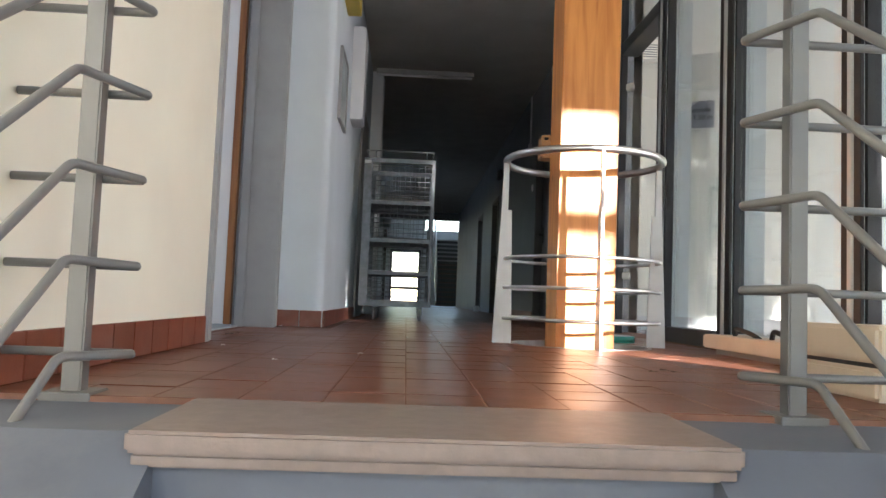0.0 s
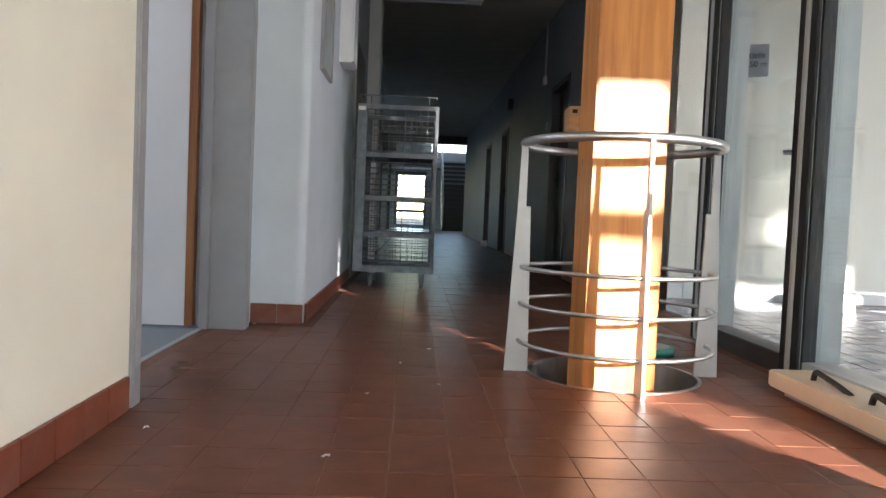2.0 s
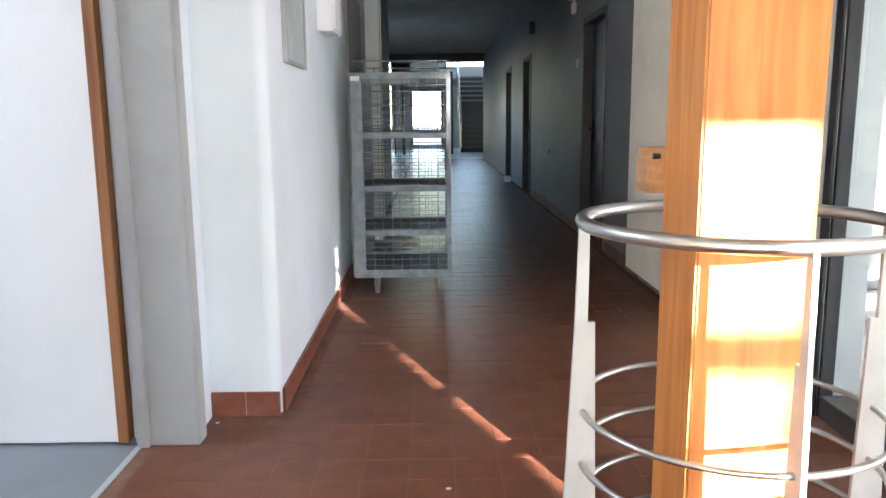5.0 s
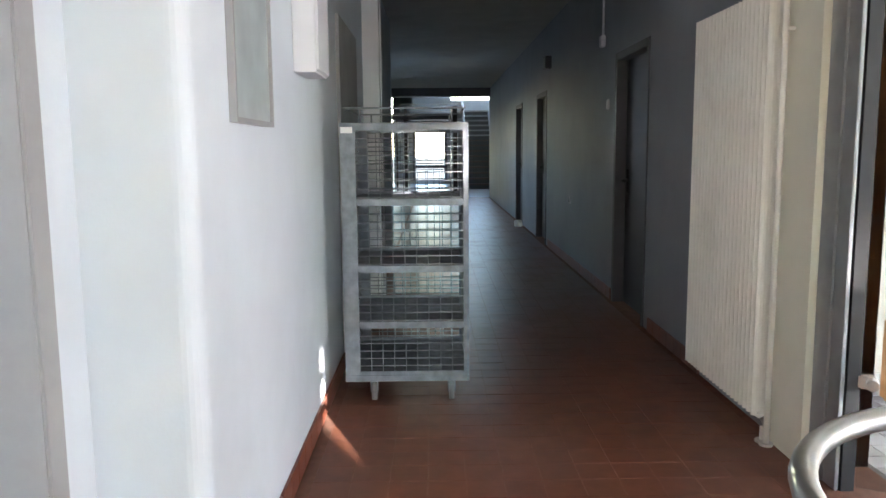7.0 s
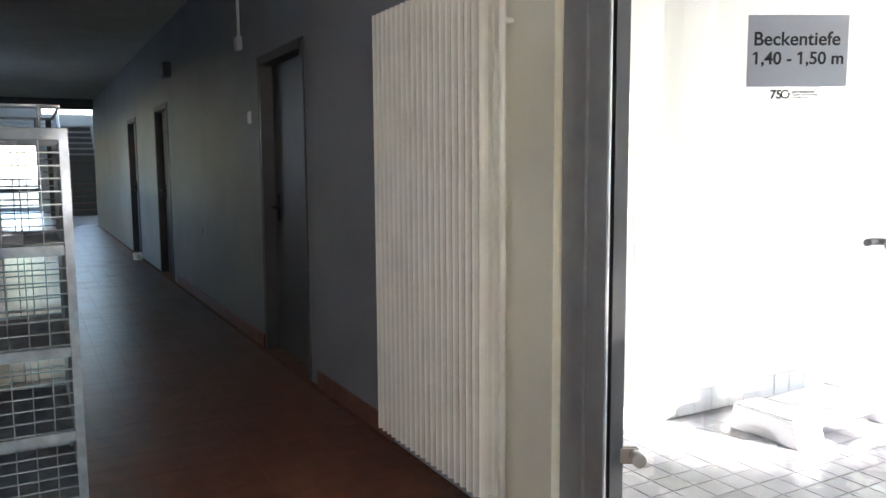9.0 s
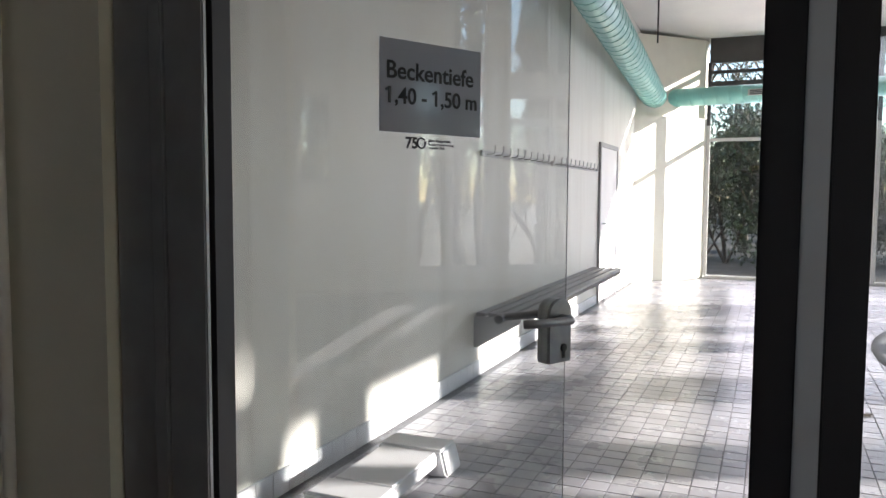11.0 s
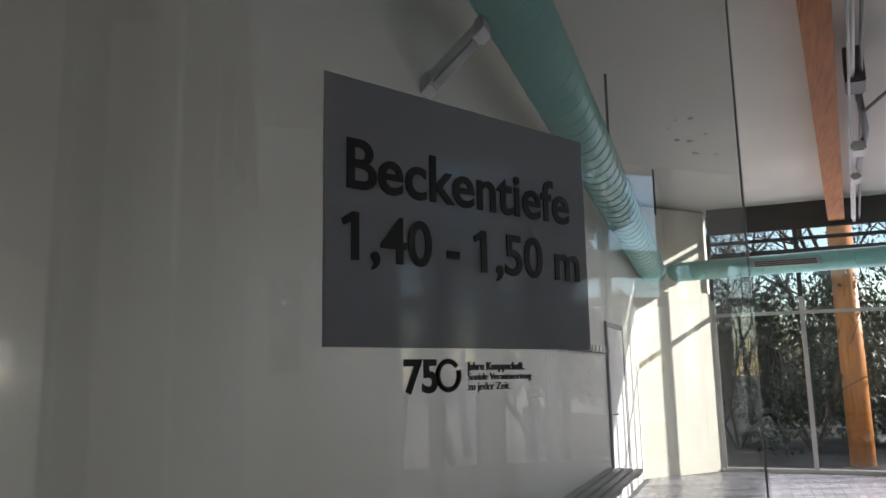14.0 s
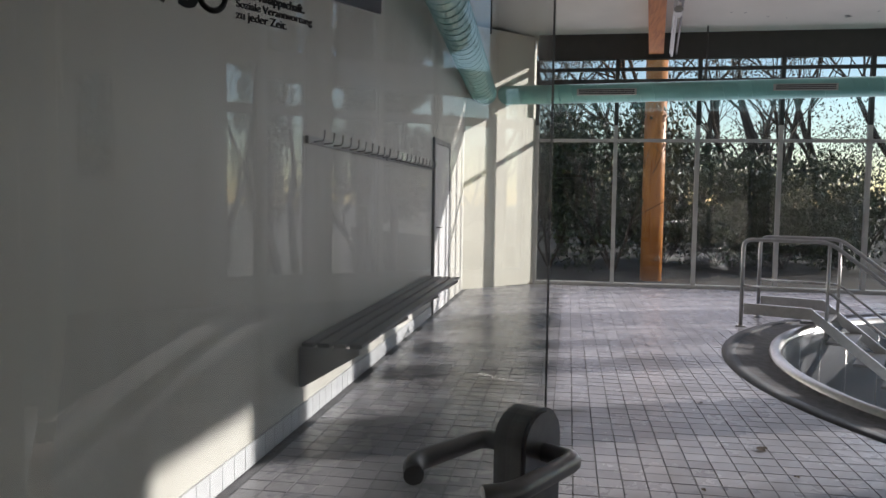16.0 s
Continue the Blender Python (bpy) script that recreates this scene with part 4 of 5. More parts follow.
part("conduit", tube(bmesh.new(), [(2.045, 10.07, 2.27), (2.045, 10.07, H)], 0.011, 8), WHITEPLASTIC, o)
o = wall_box("emergency_lamp", "small dark lamp over a corridor door", "lamp", (1.98, 2.059, 13.1, 13.3, 2.30, 2.46), DARKDOOR)
part("lens", boxes((1.972, 1.979, 13.12, 13.28, 2.32, 2.44), bevel=0.002), GREYPLASTIC, o)
pic = thing("picture", "pale framed picture behind glass on the corridor wall", "picture", (0.01, 5.5, 1.38))
part("frame", boxes((0.001, 0.022, 5.32, 5.335, 1.37, 1.86), (0.001, 0.022, 5.785, 5.80, 1.37, 1.86), (0.001, 0.022, 5.335, 5.785, 1.37, 1.385), (0.001, 0.022, 5.335, 5.785, 1.845, 1.86)), GREYFRAME, pic, "thin grey metal frame")
part("print", boxes((0.001, 0.012, 5.335, 5.785, 1.385, 1.845)), MIRRORFRAME, pic, "faded grey-green print")
o = wall_box("wall_cabinet", "slim white wall cabinet on the corridor wall", "cabinet", (0.001, 0.09, 6.30, 6.62, 1.60, 2.35), WHITEPLASTIC, 0.004)
part("door", boxes((0.0905, 0.10, 6.31, 6.61, 1.61, 2.34), bevel=0.002), WHITEPLASTIC, o)
part("lock", tube(bmesh.new(), [(0.1005, 6.58, 1.95), (0.106, 6.58, 1.95)], 0.008, 10), GREYPLASTIC, o)
o = wall_box("white_duct", "white boxed pipe duct up the corridor wall", "duct", (0.001, 0.13, 9.3, 9.62, 0.0, H - 0.002), WHITEPAINT)
part("cover_strip", boxes((0.1305, 0.14, 9.42, 9.50, 0.05, H - 0.05)), WHITEPAINT, o)
o = wall_box("wall_door_frame", "grey closed flush door in the corridor wall", "door", (0.001, 0.02, 7.65, 8.65, 0.0, 2.06), GREYFRAME)
o = wall_box("exit_sign", "small yellow box sign high on the wall", "sign", (0.001, 0.10, 5.45, 5.75, 2.22, 2.42), YELLOW)
lamp = thing("ceiling_lamp", "thin fluorescent strip lamp under the corridor ceiling", "lamp", (0.6, 9.2, 2.85))
part("housing", boxes((0.05, 1.2, 9.17, 9.23, H - 0.05, H - 0.001), bevel=0.004), LIGHTPAINT, lamp)
part("tube", tube(bmesh.new(), [(0.07, 9.2, H - 0.068), (1.18, 9.2, H - 0.068)], 0.013, 10), WHITEPLASTIC, lamp)
bag = thing("crumpled_paper", "crumpled pale paper on the floor by the blue wall", "litter", (1.95, 16.0, 0.0))
bm = bmesh.new()
bmesh.ops.create_icosphere(bm, subdivisions=2, radius=0.07, matrix=Matrix.Translation((1.95, 15.9, 0.05)))
for vv in bm.verts:
    vv.co += Vector((random.uniform(-0.02, 0.02), random.uniform(-0.03, 0.03), random.uniform(-0.015, 0.015)))
    vv.co.z = max(0.0, vv.co.z)
part("sheet", bm, PAPER, bag)

# ---- far stair hall ----
solid("floor_far", boxes((-4.2, 3.4, 24.0, 32.2, -0.2, 0.0)), material("far_floor", (0.40, 0.39, 0.37), 0.3, vary=0.1, bump=0.05, dirt=(0.25, 0.22, 0.2), dirt_amount=0.4), "pale worn floor of the far stair hall", "floor", S)
solid("wall_far_hall", boxes((-4.4, -4.2, 24.0, 32.2, 0, 4.6), (3.4, 3.6, 24.0, 32.2, 0, 4.6), (-4.2, -1.3, 24.001, 24.2, 0, 4.6), (2.3, 3.4, 23.8, 24.0, 0, 4.6), (-1.3, 2.3, 24.001, 24.2, H + 0.2, 4.6),
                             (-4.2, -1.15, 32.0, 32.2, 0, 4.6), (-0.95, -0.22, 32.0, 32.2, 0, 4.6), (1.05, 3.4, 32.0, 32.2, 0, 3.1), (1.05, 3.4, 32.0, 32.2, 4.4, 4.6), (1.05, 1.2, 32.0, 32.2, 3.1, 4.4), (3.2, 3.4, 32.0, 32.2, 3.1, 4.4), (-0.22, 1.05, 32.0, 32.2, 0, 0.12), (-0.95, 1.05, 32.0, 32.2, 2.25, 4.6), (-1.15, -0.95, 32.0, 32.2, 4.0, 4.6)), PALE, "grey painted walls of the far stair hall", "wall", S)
solid("ceiling_far", boxes((-4.2, 3.4, 24.0, 32.0, 4.5, 4.6)), CEIL, "ceiling of the far stair hall", "ceiling", S)
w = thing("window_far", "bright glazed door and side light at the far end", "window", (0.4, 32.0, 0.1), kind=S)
part("window_frame", boxes((-0.22, -0.12, 31.9, 32.05, 0.12, 2.25), (0.95, 1.05, 31.9, 32.05, 0.12, 2.25), (-0.12, 0.95, 31.9, 32.05, 0.60, 0.72), (-0.12, 0.95, 31.9, 32.05, 2.15, 2.25)), BLUEDOOR, w)
pane("pane", boxes((-0.12, 0.95, 31.97, 31.98, 0.12, 2.15)), GLASS, w)
pane("pane", boxes((-1.15, -0.95, 32.05, 32.06, 0.0, 4.0)), GLASS, w)
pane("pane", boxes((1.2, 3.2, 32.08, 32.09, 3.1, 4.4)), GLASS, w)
fs = thing("far_staircase", "pale stone staircase with white railing rising at the far end", "stairs", (2.1, 28.0, 0), kind=S)
for i in range(15):
    part("step", boxes((1.62, 2.55, 27.9 + 0.25 * i, 28.2 + 0.25 * i, 0.18 * i + 0.13, 0.18 * (i + 1))), LIGHTPAINT if i > 8 else STONE, fs)
    part("riser", boxes((1.62, 2.55, 28.12 + 0.25 * i, 28.15 + 0.25 * i, 0.18 * i - 0.02, 0.18 * i + 0.13)), GREYPAINT, fs)
part("stringer", prism(bmesh.new(), [(27.85, 0.0), (28.15, 0.0), (31.7, 2.55), (31.7, 2.85), (27.85, 0.12)], "x", 1.57, 1.619), GREYPAINT, fs)
part("handrail", tube(bmesh.new(), [(1.59, 27.85, 1.0), (1.59, 31.6, 3.65)], 0.03, 8), WHITEPAINT, fs, "white handrail")
for i in range(5):
    part("baluster", tube(bmesh.new(), [(1.59, 27.95 + 0.9 * i, 0.1 + 0.63 * i), (1.59, 27.95 + 0.9 * i, 1.07 + 0.63 * i)], 0.02, 8), WHITEPAINT, fs)
part("handrail", tube(bmesh.new(), [(1.59, 27.85, 0.55), (1.59, 31.6, 3.2)], 0.02, 8), WHITEPAINT, fs)
gl = thing("glazed_partition", "dark framed glazed partition in the far stair hall", "partition", (0, 27.0, 0), kind=S)
part("partition_frame", boxes((1.15, 1.28, 26.8, 26.92, 0, 2.6), (-0.35, -0.25, 26.8, 26.92, 0, 2.6), (-0.9, 1.28, 26.8, 26.92, 2.2, 2.32), (-0.6, -0.55, 26.8, 26.92, 0, 2.2)), DARKFRAME, gl)
br = thing("far_balustrade", "white balustrade of the upper landing", "railing", (0, 31, 2.9))
for z in (2.62, 2.75, 2.88):
    part("bar", tube(bmesh.new(), [(-0.6, 30.5, z), (1.5, 30.5, z)], 0.02, 6), WHITEPAINT, br)
part("landing_edge", boxes((-0.9, 1.56, 30.4, 31.99, 2.35, 2.55)), LIGHTPAINT, br)
for x in (-0.6, 1.5):
    part("post", boxes((x - 0.02, x + 0.02, 30.48, 30.52, 2.55, 2.9)), WHITEPAINT, br)

# ---- pool hall things ----
bench = thing("bench", "long grey slatted bench on wall brackets", "bench", (8.2, 6.9, 0.25))
BX0, BX1 = 6.25, 10.27
for i in range(4):
    y = 6.665 + 0.097 * i
    part("slat", boxes((BX0, BX1, y, y + 0.076, 0.475, 0.50), bevel=0.004), BENCHGREY, bench)
for x in (BX0 + 0.005, 7.6, 8.95, BX1 - 0.04):
    bm = bmesh.new()
    prism(bm, [(6.68, 0.474), (NY - 0.001, 0.474), (NY - 0.001, 0.235), (NY - 0.03, 0.235), (6.68, 0.44)], "x", x, x + 0.012)
    part("bracket", bm, LIGHTPAINT, bench, "light grey steel bracket")


def hook_rail(x0, x1):
    r = thing("hook_rail", "white coat hook rail on the hall wall", "hook rail", (x0, NY, 1.70), "hook rails")
    part("board", boxes((x0, x1, NY - 0.022, NY - 0.001, 1.675, 1.72), bevel=0.003), LIGHTPAINT, r)
    for i in range(int((x1 - x0) / 0.19)):
        x = x0 + 0.1 + 0.19 * i
        part("hook", tube(bmesh.new(), bend([(x, NY - 0.02, 1.69), (x, NY - 0.085, 1.695), (x, NY - 0.09, 1.76)], 0.02), 0.006, 6), STEEL, r)
    return r


hook_rail(6.36, 8.3)
hook_rail(8.36, 10.5)


def step_stool(x, y, turn, mat, label):
    s = thing("step_board", label, "step board", (0, 0, 0))
    part("platform", boxes((-0.24, 0.24, -0.15, 0.15, 0.105, 0.13), bevel=0.01), mat, s)
    for sx in (-1, 1):
        bm = bmesh.new()
        arch = [(0.09 * math.cos(radians(a)), 0.062 * math.sin(radians(a))) for a in range(0, 181, 15)]
        prism(bm, [(-0.205, 0.0), (-0.17, 0.135), (0.17, 0.135), (0.205, 0.0)] + arch, "x", min(sx * 0.25, sx * 0.44), max(sx * 0.25, sx * 0.44))
        bmesh.ops.bevel(bm, geom=[e for e in bm.edges if e.calc_length() > 0.1], offset=0.012, segments=2, affect="EDGES")
        part("end_foot", bm, mat, s)
    for sy in (-1, 1):
        part("side_skirt", boxes((-0.25, 0.25, sy * 0.14 - 0.006, sy * 0.14 + 0.006, 0.06, 0.105)), mat, s)
    s.matrix_basis = pose(x, y, 0, 0, 0, turn)
    return s


step_stool(4.03, 6.62, 1, WHITEPLASTIC, "white plastic step board lying on the tiled deck")


# spiral air ducts
def duct(name, p0, p1, r, label):
    d = thing(name, label, "air duct", p0, "air ducts")
    part("pipe", tube(bmesh.new(), [p0, p1], r, 28), TURQ, d)
    L = (Vector(p1) - Vector(p0)).length
    ax = (Vector(p1) - Vector(p0)).normalized()
    u = Vector((0, 0, 1))
    v = ax.cross(u)
    bm, pitch = bmesh.new(), 0.20
    nturn = int(L / pitch)
    tube(bm, [Vector(p0) + ax * (pitch * i / 20) + (r + 0.001) * (u * math.cos(2 * math.pi * i / 20) + v * math.sin(2 * math.pi * i / 20)) for i in range(nturn * 20)], 0.006, 4)
    part("spiral_seam", bm, TURQ, d)
    return d


d1 = duct("air_duct", (14.0, 6.95, 2.97), (14.0, -3.1, 3.13), 0.145, "turquoise spiral air duct across the tall windows")
for y in (4.98, 2.16, -0.8):
    zc = 2.97 + (6.95 - y) * 0.016
    g = part("grille", boxes((13.835, 13.875, y - 0.44, y + 0.44, zc - 0.05, zc + 0.045), bevel=0.003), WINFRAME, d1, "grey air grille")
    for k in range(3):
        part("grille_slat", boxes((13.829, 13.8345, y - 0.41, y + 0.41, zc - 0.038 + 0.027 * k, zc - 0.022 + 0.027 * k)), GRATE, g)
for y in (3.52, 0.2):
    part("hanger", tube(bmesh.new(), [(14.0, y, 3.15), (14.0, y, 3.98)], 0.012, 8), DARKFRAME, d1)
d2 = duct("air_duct", (3.0, 6.50, 3.66), (14.0, 6.84, 2.97), 0.195, "turquoise spiral air duct along the hall wall")
for x in (5.0, 8.5, 12.0):
    part("hanger", tube(bmesh.new(), [(x, 6.55, 3.5), (x, 6.55, 4.12)], 0.012, 8), DARKFRAME, d2)

# roof beam with pipes and its outer column
BT = 0.105                                # the beam runs slantwise across the hall


def slant(bm):
    for v_ in bm.verts:
        v_.co.y += (EX - 0.15 - v_.co.x) * BT
    return bm


beam = thing("roof_beam", "orange-brown glulam roof beam under the hall ceiling", "beam", (8, 4.17, 4.0))
part("timber", slant(prism(bmesh.new(), [(2.6, 4.33), (EX - 0.15, 3.62), (EX - 0.15, 3.96), (2.6, 4.67)], "y", 4.12, 4.34)), GLULAM_X, beam)
part("pipe", slant(tube(bmesh.new(), [(3.0, 4.0, 4.27), (14.3, 4.0, 3.60)], 0.022, 8)), WINFRAME, beam, "thin grey pipe along the beam")
part("pipe", slant(tube(bmesh.new(), [(3.0, 3.93, 4.30), (14.3, 3.93, 3.63)], 0.016, 8)), GREYPAINT, beam)
part("pipe", slant(tube(bmesh.new(), [(3.0, 4.03, 4.22), (13.9, 4.03, 3.57)], 0.012, 8)), LIGHTPAINT, beam)
part("bracket", slant(boxes((8.9, 9.25, 3.90, 4.055, 3.86, 4.18), bevel=0.01)), DARKFRAME, beam)
part("arm", slant(tube(bmesh.new(), bend([(9.1, 3.97, 3.95), (10.0, 3.90, 3.74), (11.2, 3.96, 3.66)], 0.1), 0.03, 8)), GREYPAINT, beam)
part("stay", slant(tube(bmesh.new(), [(9.6, 3.92, 3.80), (8.6, 2.9, 4.33)], 0.016, 8)), GREYPAINT, beam)
part("lamp_head", slant(boxes((10.2, 10.5, 3.90, 4.04, 3.60, 3.70), bevel=0.02)), WINFRAME, beam)
part("lamp_head", slant(boxes((11.5, 11.8, 3.93, 4.04, 3.60, 3.68), bevel=0.02)), WINFRAME, beam)
oc = thing("outer_column", "round orange-brown timber column outside the window", "column", (16.5, 3.97, -0.3))
part("shaft", tube(bmesh.new(), [(16.5, 3.97, -0.3), (16.5, 3.97, 4.6)], 0.195, 24), GLULAM, oc)
bl = thing("wall_lamp", "slim grey lamp with white end caps on the hall wall", "lamp", (5.56, 7.0, 3.1))


def tilted(bm):
    for v_ in bm.verts:
        v_.co.z += (NY - v_.co.y) * 0.85
    return bm


part("housing", tilted(boxes((5.50, 5.62, NY - 0.31, NY - 0.05, 2.99, 3.05), bevel=0.006)), WINFRAME, bl)
part("cover", tilted(boxes((5.515, 5.605, NY - 0.295, NY - 0.065, 2.972, 2.989), bevel=0.003)), GREYPLASTIC, bl)
for y0, y1 in ((NY - 0.36, NY - 0.3105), (NY - 0.0495, NY - 0.001)):
    part("end_cap", tilted(boxes((5.49, 5.63, y0, y1, 2.97, 3.06), bevel=0.006)), LIGHTPAINT, bl, "pale grey end cap")

# ---- pool ----
PX, PY, PR = 8.5, 0.15, 3.98


def oval(r, z, n=96):
    k = 2.35 / 4.0
    return [(PX + r * math.cos(2 * math.pi * i / n), PY + r * math.sin(2 * math.pi * i / n) * (1 if i <= n / 2 else k), z) for i in range(n)]


def band(rs, mat, parent, name, label=""):
    bm = bmesh.new()
    rings = [[bm.verts.new(p) for p in oval(r, z)] for r, z in rs]
    for a, b in zip(rings, rings[1:]):
        for i in range(len(a)):
            f = bm.faces.new((a[i], a[(i + 1) % len(a)], b[(i + 1) % len(a)], b[i]))
            f.smooth = True
    bmesh.ops.recalc_face_normals(bm, faces=bm.faces)
    return part(name, bm, mat, parent, label)


pool = thing("swimming_pool", "empty round steel swimming pool with overflow gutter", "pool", (PX, PY, -1.4), kind=S)
band([(PR + 0.02, -0.03), (PR + 0.02, 0.004), (PR - 0.10, 0.004), (PR - 0.10, -0.03)], GRATE, pool, "gutter_grate", "dark overflow grate")
band([(PR - 0.10, 0.0), (PR - 0.36, -0.02), (PR - 0.38, 0.0)], PALEGROUT, pool, "gutter_slope")
band([(PR - 0.38, -0.02), (PR - 0.39, 0.03), (PR - 0.43, 0.045), (PR - 0.47, 0.03), (PR - 0.49, -0.05), (PR - 0.49, -0.12)], STEEL, pool, "pool_edge", "rounded steel pool edge")
band([(PR - 0.495, -0.02), (PR - 0.495, -1.42)], BASIN, pool, "pool_wall")
bm = bmesh.new()
bm.faces.new([bm.verts.new(p) for p in oval(PR - 0.4, -1.4)])
part("pool_floor", bm, WHITETILE, pool)
for i in range(14):
    a = radians(30 + 9 * i)
    r = PR - 0.49
    part("wall_seam", tube(bmesh.new(), [(PX + r * math.cos(a), PY + r * math.sin(a), -0.1), (PX + r * math.cos(a), PY + r * math.sin(a), -1.39)], 0.008, 6), STEEL, pool)
# deck around the pool, tiled by material where it lies beyond reach
bm = bmesh.new()
outer = [bm.verts.new((min(12.85, max(4.15, PX + (p[0] - PX) * 2.5)), min(4.605, max(SY, PY + (p[1] - PY) * 2.5)), -0.004)) for p in oval(PR, 0)]
inner = [bm.verts.new((p[0], p[1], -0.004)) for p in oval(PR + 0.02, 0)]
for i in range(len(inner)):
    bm.faces.new((outer[i], outer[(i + 1) % len(outer)], inner[(i + 1) % len(inner)], inner[i]))
solid("deck_bed", bm, PALEGROUT, "grey grout bed round the pool", "floor", S)

# steel steps into the pool with handrails
PD = Vector((-0.42, -0.907, 0))
PW = Vector((0.907, -0.42, 0)) * 0.86
ps = thing("pool_steps", "steel pool steps with tubular handrails", "pool steps", (10.75, 3.6, 0))
F0 = Vector((10.75, 3.60, 0))
for k in (0, 1):
    f = F0 + PW * k
    up = Vector((0, 0, 1))
    top = f + up * 0.96
    pts = [f, top, top + PD * 0.85, top + PD * 2.6 - up * 1.35, f + PD * 2.6 - up * 1.39]
    hr = part("handrail", tube(bmesh.new(), bend(pts, 0.10), 0.021, 10), STEEL, ps)
    part("mid_rail", tube(bmesh.new(), bend([f + up * 0.45, f + up * 0.45 + PD * 0.85, f + up * 0.45 + PD * 2.6 - up * 1.35], 0.08), 0.014, 8), STEEL, ps)
    part("baluster", tube(bmesh.new(), [f + PD * 0.85 - up * 0.05, f + PD * 0.85 + up * 0.96], 0.018, 8), STEEL, ps)
    part("baluster", tube(bmesh.new(), [f + PD * 1.7 - up * 0.75, f + PD * 1.7 + up * 0.30], 0.018, 8), STEEL, ps)
    bm = bmesh.new()
    tube(bm, [f + up * 0.004, f + up * 0.014], 0.055, 16)
    part("foot_plate", bm, STEEL, ps)
    bm = bmesh.new()
    side = PW.normalized()
    for q0, q1 in (((0.03, 0.20), (0.70, 0.20)), ((0.70, 0.20), (2.55, -1.22))):
        a, b = f + PD * q0[0] + up * q0[1], f + PD * q1[0] + up * q1[1]
        vs = []
        for p in (a, b):
            for s in (-0.02, 0.02):
                for h in (-0.06, 0.06):
                    vs.append(bm.verts.new(p + side * s + up * h))
        for q in ((0, 1, 3, 2), (4, 5, 7, 6), (0, 1, 5, 4), (2, 3, 7, 6), (0, 2, 6, 4), (1, 3, 7, 5)):
            bm.faces.new([vs[j] for j in q])
    bmesh.ops.recalc_face_normals(bm, faces=bm.faces)
    part("stringer", bm, STEEL, ps)
for i in range(7):
    c = F0 + PW * 0.5 + PD * (0.72 + 0.26 * i) + Vector((0, 0, 0.10 - 0.195 * i))
    bm = boxes((-0.40, 0.40, -0.13, 0.13, -0.015, 0.015), bevel=0.004)
    ang = math.atan2(PW.y, PW.x)
    bmesh.ops.transform(bm, matrix=Matrix.Translation(c) @ Matrix.Rotation(ang, 4, "Z"), verts=bm.verts)
    part("tread", bm, GREYPLASTIC, ps)

# ---- litter and peeling paint ----
def dead_leaf(x, y, size, seed, mat, label):
    rnd = random.Random(seed)
    d = thing("dead_leaf", label, "leaf", (x, y, 0.001), "litter on the floors")
    bm = bmesh.new()
    n, turn = 9, rnd.uniform(0, 6)
    c = bm.verts.new((x, y, 0.006))
    ring = []
    for i in range(n):
        a = 2 * math.pi * i / n
        r = size * (0.45 + 0.55 * abs(math.cos(a))) * rnd.uniform(0.75, 1.15)
        ring.append(bm.verts.new((x + r * math.cos(a + turn), y + r * math.sin(a + turn), 0.002 + rnd.uniform(0, 0.008))))
    for i in range(n):
        bm.faces.new((c, ring[i], ring[(i + 1) % n]))
    part("blade", bm, mat, d)


for i, (x, y, r) in enumerate(LITTER):
    dead_leaf(x, y, r, 500 + i, DRYLEAF, "small dry brown leaf on the floor tiles")
for i, (x, y, r) in enumerate(SCRAPS):
    dead_leaf(x, y, r, 600 + i, PAPER, "small pale paint flake on the floor tiles")
peel = thing("peeling_paint", "dark flaked paint patches under the hall ceiling", "paint damage", (10.5, 5.6, 3.9))
rnd = random.Random(9)
for i in range(26):
    x = 10.2 + rnd.uniform(0, 1.6) + (2.0 if i > 18 else 0)
    y = 5.95 - 0.10 * (x - 11) + rnd.uniform(-0.22, 0.22) if i < 16 else rnd.uniform(1.0, 3.6)
    z = HH + 0.55 - (x - 2.06) * (HH + 0.55 - 3.95) / (EX + 0.4 - 2.06) - 0.004
    bm = bmesh.new()
    r = rnd.uniform(0.015, 0.06)
    ring = [bm.verts.new((x + r * rnd.uniform(0.5, 1.6) * math.cos(a), y + r * rnd.uniform(0.4, 1.1) * math.sin(a), z - rnd.uniform(0.0, 0.012))) for a in [j * 0.785 for j in range(8)]]
    bm.faces.new(ring)
    part("flake", bm, GREYPLASTIC, peel)

# ---- outside ----
g = bmesh.new()
bx(g, -300, 300, -300, 300, -1.75, -1.6)
solid("ground", g, EARTH, "dark leafy soil around the building", "ground", S)
bm = bmesh.new()
prism(bm, [(EX + 0.3, -1.6), (EX + 0.3, -0.1), (18.0, -0.1), (40.0, 1.2), (40.0, -1.6)], "y", -30, 40)
solid("bank", bm, EARTH, "soil bank outside the tall windows", "ground", S)


def leaves(bm, centre, spread, count, size, seed):
    rnd = random.Random(seed)
    for _ in range(count):
        while True:
            p = Vector((rnd.uniform(-1, 1), rnd.uniform(-1, 1), rnd.uniform(-1, 1)))
            if p.length < 1 and p.length > rnd.random() * 0.7:
                break
        p = Vector((centre[0] + p.x * spread[0], centre[1] + p.y * spread[1], centre[2] + p.z * spread[2]))
        s = size * rnd.uniform(0.6, 1.4)
        e = Euler((rnd.uniform(0, 6.3), rnd.uniform(0, 6.3), rnd.uniform(0, 6.3))).to_matrix()
        bm.faces.new([bm.verts.new(p + e @ Vector(q)) for q in ((-s, 0, 0), (0, -s * 0.45, s * 0.1), (s, 0, 0), (0, s * 0.45, s * 0.1))])


